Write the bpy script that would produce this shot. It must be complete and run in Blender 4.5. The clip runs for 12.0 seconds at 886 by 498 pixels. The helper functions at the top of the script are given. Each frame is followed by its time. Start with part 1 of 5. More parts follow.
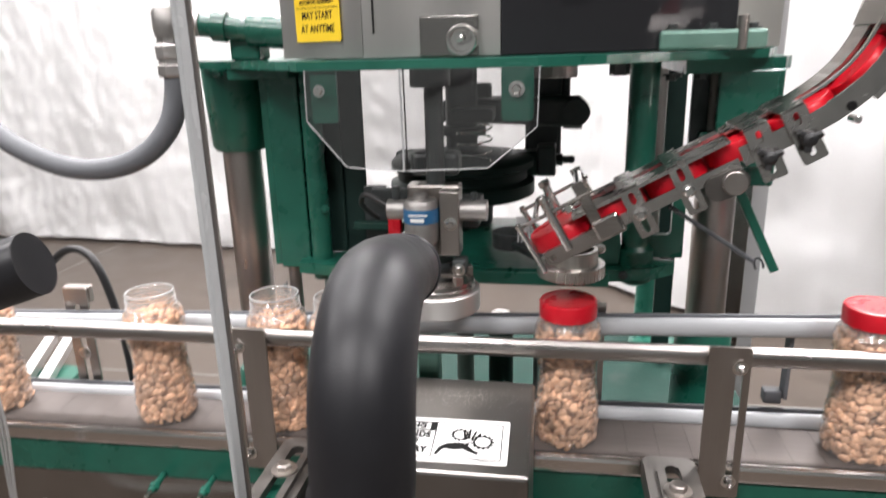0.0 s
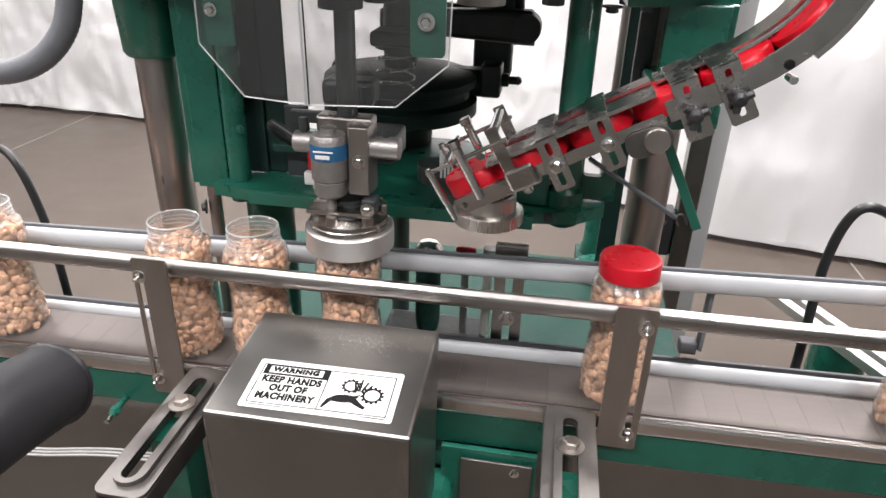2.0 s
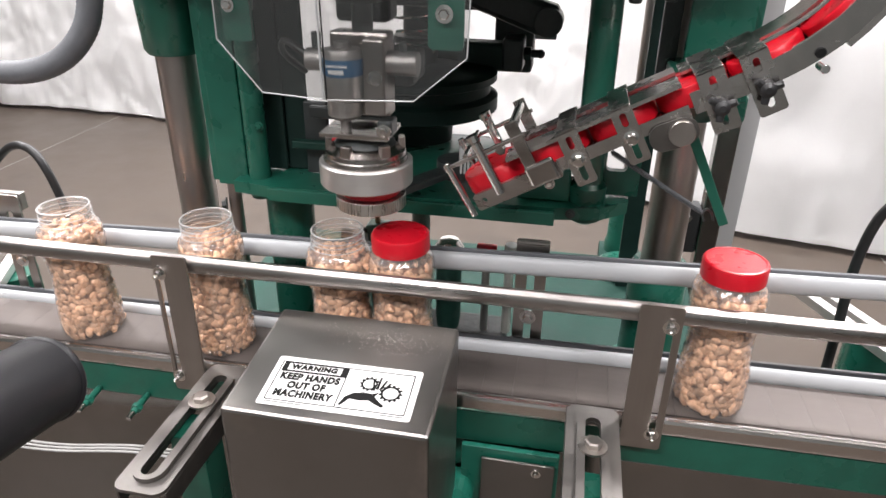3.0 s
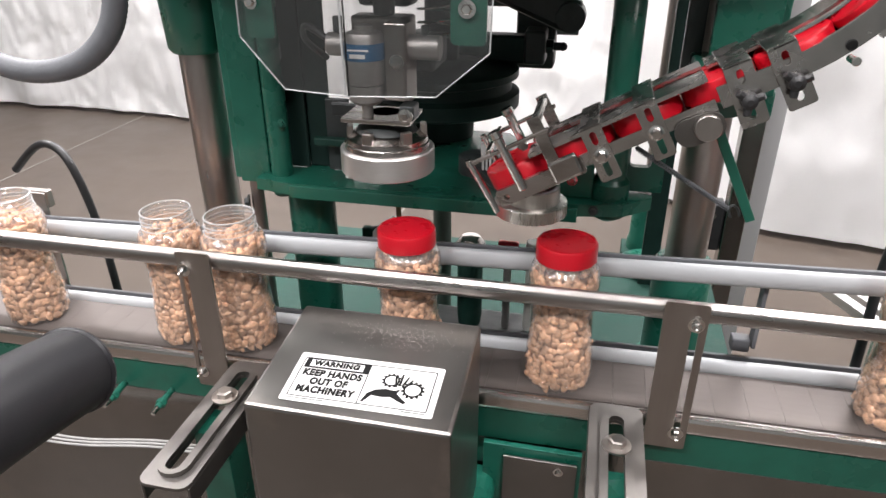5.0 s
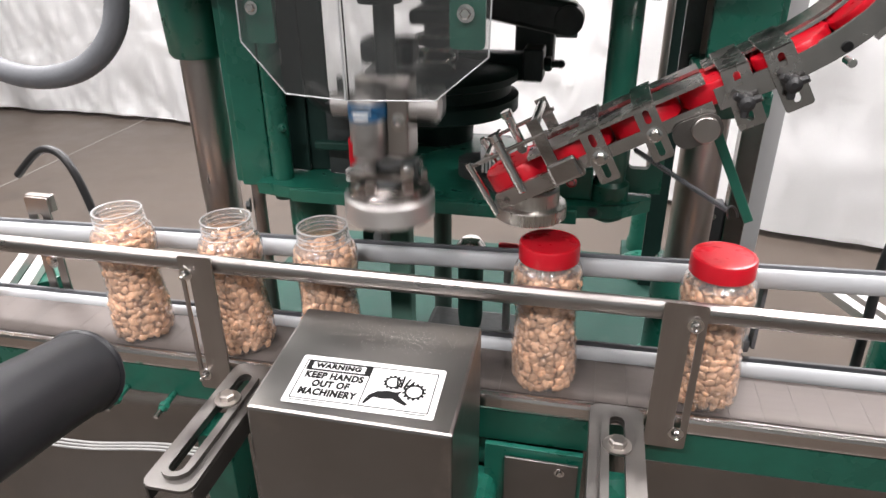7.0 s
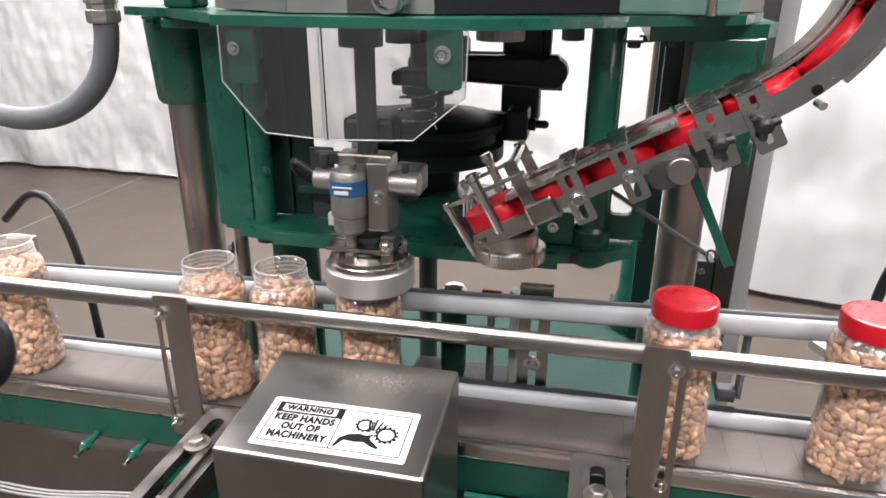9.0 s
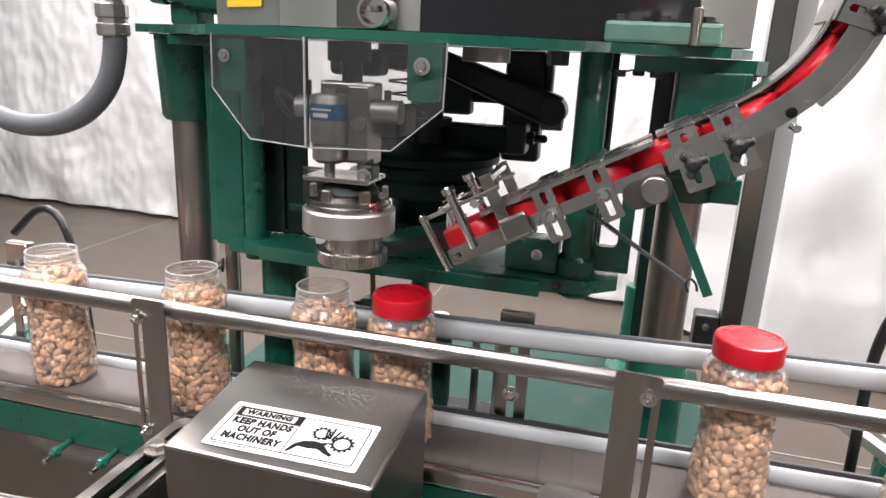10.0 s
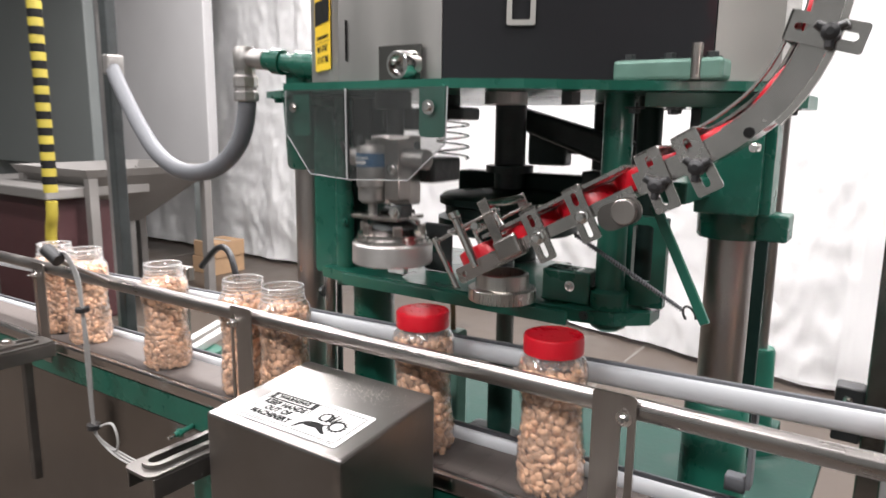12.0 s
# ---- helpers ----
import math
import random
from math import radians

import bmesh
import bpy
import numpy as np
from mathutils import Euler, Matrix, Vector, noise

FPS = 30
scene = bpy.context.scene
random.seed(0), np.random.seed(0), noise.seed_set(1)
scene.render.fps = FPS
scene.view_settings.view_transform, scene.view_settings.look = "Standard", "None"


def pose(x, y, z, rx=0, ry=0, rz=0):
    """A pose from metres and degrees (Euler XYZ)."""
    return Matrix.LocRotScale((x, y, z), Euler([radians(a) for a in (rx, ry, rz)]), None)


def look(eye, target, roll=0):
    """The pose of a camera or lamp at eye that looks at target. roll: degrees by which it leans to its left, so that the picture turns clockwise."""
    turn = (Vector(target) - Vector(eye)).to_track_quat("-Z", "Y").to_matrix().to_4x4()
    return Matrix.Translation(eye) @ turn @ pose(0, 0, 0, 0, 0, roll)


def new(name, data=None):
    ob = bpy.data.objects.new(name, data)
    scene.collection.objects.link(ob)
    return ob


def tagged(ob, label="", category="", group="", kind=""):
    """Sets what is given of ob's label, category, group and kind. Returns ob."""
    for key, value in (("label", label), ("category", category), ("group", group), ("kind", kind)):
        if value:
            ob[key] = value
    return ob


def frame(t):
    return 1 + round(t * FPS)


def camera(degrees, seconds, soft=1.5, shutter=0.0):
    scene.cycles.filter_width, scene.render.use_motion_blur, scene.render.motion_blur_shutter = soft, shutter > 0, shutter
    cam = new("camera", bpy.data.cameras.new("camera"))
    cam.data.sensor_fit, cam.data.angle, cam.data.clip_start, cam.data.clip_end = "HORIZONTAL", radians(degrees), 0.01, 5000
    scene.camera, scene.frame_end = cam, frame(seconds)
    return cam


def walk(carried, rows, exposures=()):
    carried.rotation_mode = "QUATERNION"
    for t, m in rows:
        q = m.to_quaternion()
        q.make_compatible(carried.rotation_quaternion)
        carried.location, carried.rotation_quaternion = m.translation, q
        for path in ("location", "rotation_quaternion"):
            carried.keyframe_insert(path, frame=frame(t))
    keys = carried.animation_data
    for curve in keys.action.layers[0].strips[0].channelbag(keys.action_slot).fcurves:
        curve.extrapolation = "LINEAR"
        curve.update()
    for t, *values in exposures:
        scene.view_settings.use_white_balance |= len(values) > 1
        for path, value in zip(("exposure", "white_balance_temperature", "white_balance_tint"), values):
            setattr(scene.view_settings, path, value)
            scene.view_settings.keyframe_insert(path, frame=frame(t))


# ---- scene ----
cam = camera(65.7, 12.0, shutter=0.4)
PATH = [
    (0, (0.049, 0.021, 1.409), (-0.272, 1.909, 0.831), -1.5),
    (0.5, (0.054, 0.062, 1.422), (-0.332, 1.84, 0.592), -0.8),
    (1, (0.054, 0.076, 1.445), (-0.143, 1.846, 0.536), 2.1),
    (1.5, (0.101, 0.092, 1.456), (-0.112, 1.868, 0.561), 2.1),
    (2, (0.128, 0.098, 1.458), (-0.14, 1.866, 0.563), 1.8),
    (2.5, (0.132, 0.102, 1.454), (-0.185, 1.865, 0.565), 1.1),
    (3, (0.131, 0.107, 1.451), (-0.204, 1.862, 0.551), 0.7),
    (5, (0.128, 0.108, 1.448), (-0.262, 1.849, 0.544), -0.1),
    (5.5, (0.126, 0.105, 1.449), (-0.264, 1.843, 0.54), -0.4),
    (6, (0.128, 0.104, 1.452), (-0.265, 1.841, 0.542), -0.4),
    (6.5, (0.129, 0.104, 1.451), (-0.264, 1.844, 0.548), -0.4),
    (8.5, (0.136, 0.103, 1.446), (-0.257, 1.863, 0.582), -0.6),
    (9, (0.152, 0.106, 1.427), (-0.253, 1.922, 0.693), 0.3),
    (9.5, (0.178, 0.107, 1.405), (-0.259, 1.948, 0.757), 1.4),
    (10, (0.208, 0.106, 1.377), (-0.287, 1.962, 0.819), 2.7),
    (10.5, (0.198, 0.105, 1.35), (-0.291, 1.973, 0.829), 3.3),
    (11, (0.257, 0.121, 1.342), (-0.276, 1.98, 0.83), 2.7),
    (11.5, (0.376, 0.139, 1.333), (-0.504, 1.873, 0.865), 1.0),
    (12, (0.461, 0.118, 1.342), (-0.647, 1.744, 0.984), 0.7),
]
walk(cam, [(t, look(eye, target, roll)) for t, eye, target, roll in PATH])

# ---- light ----
world = bpy.data.worlds.new("hall_air")
scene.world = world
world.use_nodes = True
world.node_tree.nodes["Background"].inputs[0].default_value = (0.9, 0.92, 1.0, 1)
world.node_tree.nodes["Background"].inputs[1].default_value = 0.31


def ceiling_lamp(x, y, power, sx=1.2, sy=0.3):
    d = bpy.data.lights.new("tube_light", "AREA")
    d.shape, d.size, d.size_y, d.energy, d.color = "RECTANGLE", sx, sy, power, (1.0, 0.962, 0.972)
    ob = new("tube_light", d)
    ob.matrix_basis = pose(x, y, 3.55)
    return ob


for lx in (-3.2, -0.9, 1.4):
    for ly in (-1.6, 0.6, 2.8):
        ceiling_lamp(lx, ly, 188 if ly > 2 else 90 if ly < 0 else 70)


# ---- materials ----
def material(name, base, rough=0.5, metal=0.0, var=0.12, scale=40.0, bump=0.0, bump_scale=200.0, stretch=None, dirt=None, spec=0.5, island=0.0, rvar=0.1, coat=0.0):
    m = bpy.data.materials.new(name)
    m.use_nodes = True
    nt = m.node_tree
    bs = nt.nodes["Principled BSDF"]
    tc = nt.nodes.new("ShaderNodeTexCoord")
    mp = nt.nodes.new("ShaderNodeMapping")
    nt.links.new(tc.outputs["Object"], mp.inputs[0])
    if stretch:
        mp.inputs["Scale"].default_value = stretch
    n1 = nt.nodes.new("ShaderNodeTexNoise")
    n1.inputs["Scale"].default_value, n1.inputs["Detail"].default_value = scale, 6
    n2 = nt.nodes.new("ShaderNodeTexNoise")
    n2.inputs["Scale"].default_value, n2.inputs["Detail"].default_value = scale / 7, 3
    nt.links.new(mp.outputs[0], n1.inputs[0])
    nt.links.new(tc.outputs["Object"], n2.inputs[0])
    add = nt.nodes.new("ShaderNodeMath")
    add.operation = "ADD"
    nt.links.new(n1.outputs[0], add.inputs[0])
    nt.links.new(n2.outputs[0], add.inputs[1])
    rg = nt.nodes.new("ShaderNodeMapRange")
    rg.inputs[1].default_value, rg.inputs[2].default_value = 0.6, 1.4
    rg.inputs[3].default_value, rg.inputs[4].default_value = 1 - var, 1 + var
    nt.links.new(add.outputs[0], rg.inputs[0])
    src = rg.outputs[0]
    if island:
        geo = nt.nodes.new("ShaderNodeNewGeometry")
        r2 = nt.nodes.new("ShaderNodeMapRange")
        r2.inputs[3].default_value, r2.inputs[4].default_value = 1 - island, 1 + island
        nt.links.new(geo.outputs["Random Per Island"], r2.inputs[0])
        mul = nt.nodes.new("ShaderNodeMath")
        mul.operation = "MULTIPLY"
        nt.links.new(src, mul.inputs[0])
        nt.links.new(r2.outputs[0], mul.inputs[1])
        src = mul.outputs[0]
    vm = nt.nodes.new("ShaderNodeVectorMath")
    vm.operation = "SCALE"
    vm.inputs[0].default_value = base
    nt.links.new(src, vm.inputs["Scale"])
    col = vm.outputs[0]
    if dirt:
        n3 = nt.nodes.new("ShaderNodeTexNoise")
        n3.inputs["Scale"].default_value, n3.inputs["Detail"].default_value = dirt[1], 8
        nt.links.new(tc.outputs["Object"], n3.inputs[0])
        r3 = nt.nodes.new("ShaderNodeMapRange")
        r3.inputs[1].default_value, r3.inputs[2].default_value = dirt[2], dirt[2] + 0.12
        nt.links.new(n3.outputs[0], r3.inputs[0])
        mx = nt.nodes.new("ShaderNodeMix")
        mx.data_type = "RGBA"
        nt.links.new(r3.outputs[0], mx.inputs[0])
        nt.links.new(col, mx.inputs[6])
        mx.inputs[7].default_value = (*dirt[0], 1)
        col = mx.outputs[2]
    nt.links.new(col, bs.inputs["Base Color"])
    rr = nt.nodes.new("ShaderNodeMapRange")
    rr.inputs[1].default_value, rr.inputs[2].default_value = 0.6, 1.4
    rr.inputs[3].default_value, rr.inputs[4].default_value = max(0.02, rough - rvar), rough + rvar
    nt.links.new(add.outputs[0], rr.inputs[0])
    nt.links.new(rr.outputs[0], bs.inputs["Roughness"])
    bs.inputs["Metallic"].default_value = metal
    bs.inputs["Specular IOR Level"].default_value = spec
    bs.inputs["Coat Weight"].default_value = coat
    if bump:
        n4 = nt.nodes.new("ShaderNodeTexNoise")
        n4.inputs["Scale"].default_value, n4.inputs["Detail"].default_value = bump_scale, 4
        nt.links.new(mp.outputs[0], n4.inputs[0])
        bp = nt.nodes.new("ShaderNodeBump")
        bp.inputs["Strength"].default_value, bp.inputs["Distance"].default_value = bump, 0.002
        nt.links.new(n4.outputs[0], bp.inputs["Height"])
        nt.links.new(bp.outputs[0], bs.inputs["Normal"])
    return m


def clear(name, tint, ior=1.45, rough=0.03, haze=0.0, wavy=0.0):
    m = bpy.data.materials.new(name)
    m.use_nodes = True
    nt = m.node_tree
    nt.nodes.remove(nt.nodes["Principled BSDF"])
    out = nt.nodes["Material Output"]
    tr = nt.nodes.new("ShaderNodeBsdfTransparent")
    tr.inputs[0].default_value = (*tint, 1)
    gl = nt.nodes.new("ShaderNodeBsdfGlossy")
    gl.inputs["Roughness"].default_value = rough
    lw = nt.nodes.new("ShaderNodeLayerWeight")
    lw.inputs[0].default_value = 0.5
    pw = nt.nodes.new("ShaderNodeMath")
    pw.operation, pw.inputs[1].default_value = "POWER", 1.8
    nt.links.new(lw.outputs["Facing"], pw.inputs[0])
    fr = nt.nodes.new("ShaderNodeMapRange")
    fr.inputs[3].default_value, fr.inputs[4].default_value = ((ior - 1) / (ior + 1)) ** 2 + 0.02, 0.75
    nt.links.new(pw.outputs[0], fr.inputs[0])
    if wavy:
        tc = nt.nodes.new("ShaderNodeTexCoord")
        wn = nt.nodes.new("ShaderNodeTexNoise")
        wn.inputs["Scale"].default_value, wn.inputs["Detail"].default_value = 55, 2
        nt.links.new(tc.outputs["Object"], wn.inputs[0])
        bp = nt.nodes.new("ShaderNodeBump")
        bp.inputs["Strength"].default_value, bp.inputs["Distance"].default_value = wavy, 0.004
        nt.links.new(wn.outputs[0], bp.inputs["Height"])
        nt.links.new(bp.outputs[0], gl.inputs["Normal"])
    mx = nt.nodes.new("ShaderNodeMixShader")
    nt.links.new(fr.outputs[0], mx.inputs[0])
    nt.links.new(tr.outputs[0], mx.inputs[1])
    nt.links.new(gl.outputs[0], mx.inputs[2])
    last = mx.outputs[0]
    if haze:
        df = nt.nodes.new("ShaderNodeBsdfDiffuse")
        df.inputs[0].default_value = (0.8, 0.8, 0.8, 1)
        m2 = nt.nodes.new("ShaderNodeMixShader")
        m2.inputs[0].default_value = haze
        nt.links.new(last, m2.inputs[1])
        nt.links.new(df.outputs[0], m2.inputs[2])
        last = m2.outputs[0]
    nt.links.new(last, out.inputs[0])
    return m


GREEN = material("green_paint", (0.010, 0.092, 0.062), 0.30, 0, 0.22, 30, 0.25, 60, dirt=((0.02, 0.05, 0.035), 9, 0.66), coat=0.15)
# GREEN lifted by about half, making up for front light on the drive.
LITGREEN = material("lit_green_paint", (0.013, 0.135, 0.092), 0.32, 0, 0.2, 26, 0.2, 60, coat=0.15)
TEAL = material("worn_green_paint", (0.009, 0.040, 0.030), 0.65, 0, 0.25, 25, 0.2, 90, spec=0.25, dirt=((0.03, 0.055, 0.045), 14, 0.6))
# Oily, shaded copy of GREEN; the shade is part of the base colour.
DRUM = material("oily_shaded_green_paint", (0.008, 0.024, 0.020), 0.5, 0, 0.35, 30, 0.3, 60, spec=0.3)
# Dark grease plus the castings' own shade, both put into one colour.
DARK = material("greasy_shaded_casting", (0.029, 0.034, 0.034), 0.42, 0.0, 0.4, 40, 0.5, 80)
BLACK = material("black_plastic", (0.018, 0.018, 0.019), 0.4, 0, 0.2, 60)
RUBBER = material("black_foam_rubber", (0.013, 0.013, 0.015), 0.44, 0, 0.2, 90, 0.06, 2500, spec=0.35)
STEEL = material("brushed_stainless", (0.42, 0.39, 0.37), 0.25, 1.0, 0.28, 60, 0.06, 300, stretch=(0.06, 1, 1))
EDGEST = material("polished_edge_steel", (0.62, 0.585, 0.56), 0.22, 1.0, 0.12, 40, stretch=(0.06, 1, 1))
STEELV = material("brushed_stainless_upright", (0.40, 0.37, 0.345), 0.34, 1.0, 0.16, 60, 0.06, 300, stretch=(1, 1, 0.06))
SATIN = material("satin_stainless_sheet", (0.29, 0.278, 0.265), 0.19, 1.0, 0.12, 18, 0.05, 400, dirt=((0.3, 0.28, 0.26), 16, 0.62))
CHROME = material("bright_chrome", (0.72, 0.70, 0.68), 0.12, 1.0, 0.06, 40, rvar=0.05)
POST = material("ground_steel_shaft", (0.40, 0.365, 0.345), 0.34, 1.0, 0.2, 20, 0.05, 80, stretch=(1, 1, 0.15))
ALU = material("turned_aluminium", (0.62, 0.605, 0.59), 0.40, 0.9, 0.06, 90, 0.05, 500, stretch=(1, 1, 6))
CASTAL = material("cast_aluminium", (0.36, 0.345, 0.33), 0.42, 0.85, 0.15, 80, 0.3, 400)
WHITE = material("white_guide_plastic", (0.46, 0.475, 0.49), 0.42, 0, 0.05, 12, dirt=((0.6, 0.6, 0.6), 20, 0.68))
CHAIN = material("chain_plate_steel", (0.125, 0.108, 0.100), 0.55, 0.22, 0.2, 38, 0.1, 160, stretch=(0.2, 1, 1), spec=0.2)
RED = material("red_lid_plastic", (0.50, 0.005, 0.016), 0.3, 0, 0.05, 50, 0.1, 300, rvar=0.06)
NUT = material("roasted_peanut", (0.64, 0.385, 0.238), 0.27, 0, 0.25, 160, 0.45, 500, island=0.40)
# Solid jar filler, browner than the nuts so the gaps look shaded.
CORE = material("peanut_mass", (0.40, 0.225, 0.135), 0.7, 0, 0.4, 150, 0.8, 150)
PET = clear("clear_jar_plastic", (0.94, 0.93, 0.92), 1.62, 0.035, 0.08, 1.0)
# White haze paints the bright outline that reflections give rim and threads.
PETRIM = clear("whitened_thick_rim_plastic", (0.9, 0.9, 0.89), 1.6, 0.08, 0.3)
PLEXI = clear("clear_guard_sheet", (0.78, 0.78, 0.775), 1.5, 0.02, 0.009)
EDGE = material("polished_sheet_edge", (0.38, 0.39, 0.39), 0.25, 0, 0.1, 40)
LABELW = material("label_white", (0.68, 0.68, 0.66), 0.5, 0, 0.04, 40, spec=0.12, dirt=((0.55, 0.54, 0.5), 60, 0.7))
INK = material("label_black_ink", (0.012, 0.012, 0.012), 0.55, 0, 0.1, 50, spec=0.1)
YELLOW = material("label_yellow", (0.75, 0.50, 0.02), 0.45, 0, 0.06, 40)
BLUE = material("blue_band", (0.015, 0.095, 0.21), 0.4, 0, 0.08, 40)
HOSE = material("grey_conduit", (0.115, 0.12, 0.13), 0.58, 0, 0.12, 60, 0.2, 200)
CABLE = material("white_cable", (0.33, 0.325, 0.315), 0.45, 0, 0.1, 40)
SHEETW = material("white_plastic_sheeting", (0.90, 0.895, 0.89), 0.4, 0, 0.04, 3, 0.9, 5, rvar=0.12)
CONC = material("sealed_concrete_floor", (0.072, 0.057, 0.046), 0.40, 0, 0.18, 5, 0.08, 60, dirt=((0.054, 0.043, 0.035), 2.2, 0.6))
JOINT = material("floor_joint", (0.2, 0.19, 0.175), 0.7, 0, 0.15, 30)
CEIL = material("ceiling_paint", (0.30, 0.30, 0.295), 0.8, 0, 0.1, 3)
GREYWALL = material("grey_painted_panel", (0.17, 0.185, 0.18), 0.5, 0, 0.08, 3)
SMOKE = material("smoked_acrylic", (0.022, 0.022, 0.024), 0.06, 0, 0.1, 10, rvar=0.02, spec=0.3)
GREYLT = material("pale_grey_panel", (0.34, 0.335, 0.335), 0.5, 0, 0.06, 3)
CARD = material("cardboard", (0.36, 0.23, 0.13), 0.8, 0, 0.12, 20)
CABST = material("cabinet_stainless", (0.50, 0.485, 0.465), 0.38, 0.9, 0.14, 18, 0.05, 400, stretch=(1, 1, 0.2))
# Paler and greyer than GREEN, slightly metallic.
PALEGRN = material("pale_grey_green_paint", (0.13, 0.24, 0.195), 0.35, 0.2, 0.3, 25, 0.2, 90)
COVER = material("dull_cover_sheet", (0.255, 0.243, 0.232), 0.34, 1.0, 0.10, 14, 0.05, 400, dirt=((0.30, 0.28, 0.26), 16, 0.6))
RAILST = material("drawn_stainless_rail", (0.385, 0.362, 0.345), 0.31, 1.0, 0.16, 60, 0.04, 300, stretch=(0.04, 1, 1))
CHUTEST = material("polished_chute_sheet", (0.52, 0.495, 0.475), 0.27, 1.0, 0.16, 50, 0.05, 300)
ARMST = material("dull_bracket_steel", (0.175, 0.165, 0.155), 0.46, 1.0, 0.18, 40, 0.06, 260)
CUPST = material("turned_carrier_steel", (0.55, 0.53, 0.50), 0.28, 1.0, 0.14, 70, 0.08, 400, stretch=(6, 6, 0.3))
SALT = material("salt_crumbs", (0.46, 0.43, 0.39), 0.4, 0, 0.15, 300, island=0.35)
HAZARD = material("faded_hazard_yellow", (0.36, 0.29, 0.035), 0.55, 0, 0.2, 12)
HOPPER = material("dull_hopper_sheet", (0.20, 0.19, 0.18), 0.5, 0.3, 0.15, 6)
BEIGE = material("hopper_steel", (0.42, 0.41, 0.38), 0.4, 0.4, 0.12, 8)


# ---- mesh helpers ----
def part(name, bm, mat, parent=None, label="", smooth=False):
    me = bpy.data.meshes.new(name)
    bm.to_mesh(me)
    bm.free()
    me.materials.append(mat)
    if smooth:
        for p in me.polygons:
            p.use_smooth = True
        me.set_sharp_from_angle(angle=radians(38))
    ob = new(name, me)
    if parent is not None:
        ob.parent = parent
    if label:
        ob["label"] = label
    return ob


def twin(ob, m):
    """One more part on the same mesh under the same thing."""
    c = ob.copy()
    scene.collection.objects.link(c)
    c.matrix_basis = m
    return c


def thing(name, label, category, group="", m=None):
    ob = new(name)
    ob.empty_display_size = 0.02
    if m is not None:
        ob.matrix_basis = m
    return tagged(ob, label, category, group)


def block(x0, x1, y0, y1, z0, z1, bevel=0.0015, bm=None, m=None):
    b = bmesh.new()
    bmesh.ops.create_cube(b, size=1)
    for v in b.verts:
        v.co = Vector((x0 + (v.co.x + 0.5) * (x1 - x0), y0 + (v.co.y + 0.5) * (y1 - y0), z0 + (v.co.z + 0.5) * (z1 - z0)))
    if bevel:
        bmesh.ops.bevel(b, geom=b.edges[:], offset=bevel, segments=2, affect="EDGES", profile=0.5)
    return merge(bm, b, m)


def merge(bm, b, m=None):
    if m is not None:
        b.transform(m)
    if bm is None:
        return b
    me = bpy.data.meshes.new("tmp")
    b.to_mesh(me)
    b.free()
    bm.from_mesh(me)
    bpy.data.meshes.remove(me)
    return bm


def lathe(profile, seg=40, bm=None, m=None, close=True):
    """Turned form about z: profile of (radius, height) from bottom to top."""
    b = bmesh.new()
    rings = []
    for r, z in profile:
        if r < 1e-5:
            rings.append([b.verts.new((0, 0, z))])
        else:
            rings.append([b.verts.new((r * math.cos(2 * math.pi * i / seg), r * math.sin(2 * math.pi * i / seg), z)) for i in range(seg)])
    for a, c in zip(rings, rings[1:]):
        for i in range(seg):
            j = (i + 1) % seg
            if len(a) == 1 and len(c) > 1:
                b.faces.new((a[0], c[j], c[i]))
            elif len(c) == 1 and len(a) > 1:
                b.faces.new((a[i], a[j], c[0]))
            elif len(a) > 1:
                b.faces.new((a[i], a[j], c[j], c[i]))
    if close:
        if len(rings[0]) > 1:
            b.faces.new(rings[0][::-1])
        if len(rings[-1]) > 1:
            b.faces.new(rings[-1])
    return merge(bm, b, m)


def between(p0, p1):
    p0, p1 = Vector(p0), Vector(p1)
    return Matrix.Translation(p0) @ (p1 - p0).to_track_quat("Z", "Y").to_matrix().to_4x4()


def rod(p0, p1, r, r1=None, seg=24, bm=None, ch=0.0008):
    h = (Vector(p1) - Vector(p0)).length
    r1 = r if r1 is None else r1
    return lathe([(r - ch, 0), (r, ch), (r1, h - ch), (r1 - ch, h)], seg, bm, between(p0, p1))


def pipe(points, r, seg=12, steps=8, bm=None, ends=True, rib=0.0):
    """A round tube along a smooth line through the points."""
    pts = [Vector(p) for p in points]
    fine = []
    for i in range(len(pts) - 1):
        a, b_, c, d = pts[max(i - 1, 0)], pts[i], pts[i + 1], pts[min(i + 2, len(pts) - 1)]
        for k in range(steps):
            t = k / steps
            fine.append(0.5 * ((2 * b_) + (c - a) * t + (2 * a - 5 * b_ + 4 * c - d) * t * t + (3 * b_ - a - 3 * c + d) * t ** 3))
    fine.append(pts[-1])
    b = bmesh.new()
    rings, up = [], Vector((0.13, 0.31, 0.94)).normalized()
    for i, p in enumerate(fine):
        d = (fine[min(i + 1, len(fine) - 1)] - fine[max(i - 1, 0)]).normalized()
        u = (up - d * up.dot(d)).normalized()
        w = d.cross(u)
        up = u
        q = r * (1 + rib * (i % 2))
        rings.append([b.verts.new(p + q * (math.cos(2 * math.pi * k / seg) * u + math.sin(2 * math.pi * k / seg) * w)) for k in range(seg)])
    for a, c in zip(rings, rings[1:]):
        for k in range(seg):
            b.faces.new((a[k], a[(k + 1) % seg], c[(k + 1) % seg], c[k]))
    if ends:
        b.faces.new(rings[0][::-1])
        b.faces.new(rings[-1])
    return merge(bm, b)


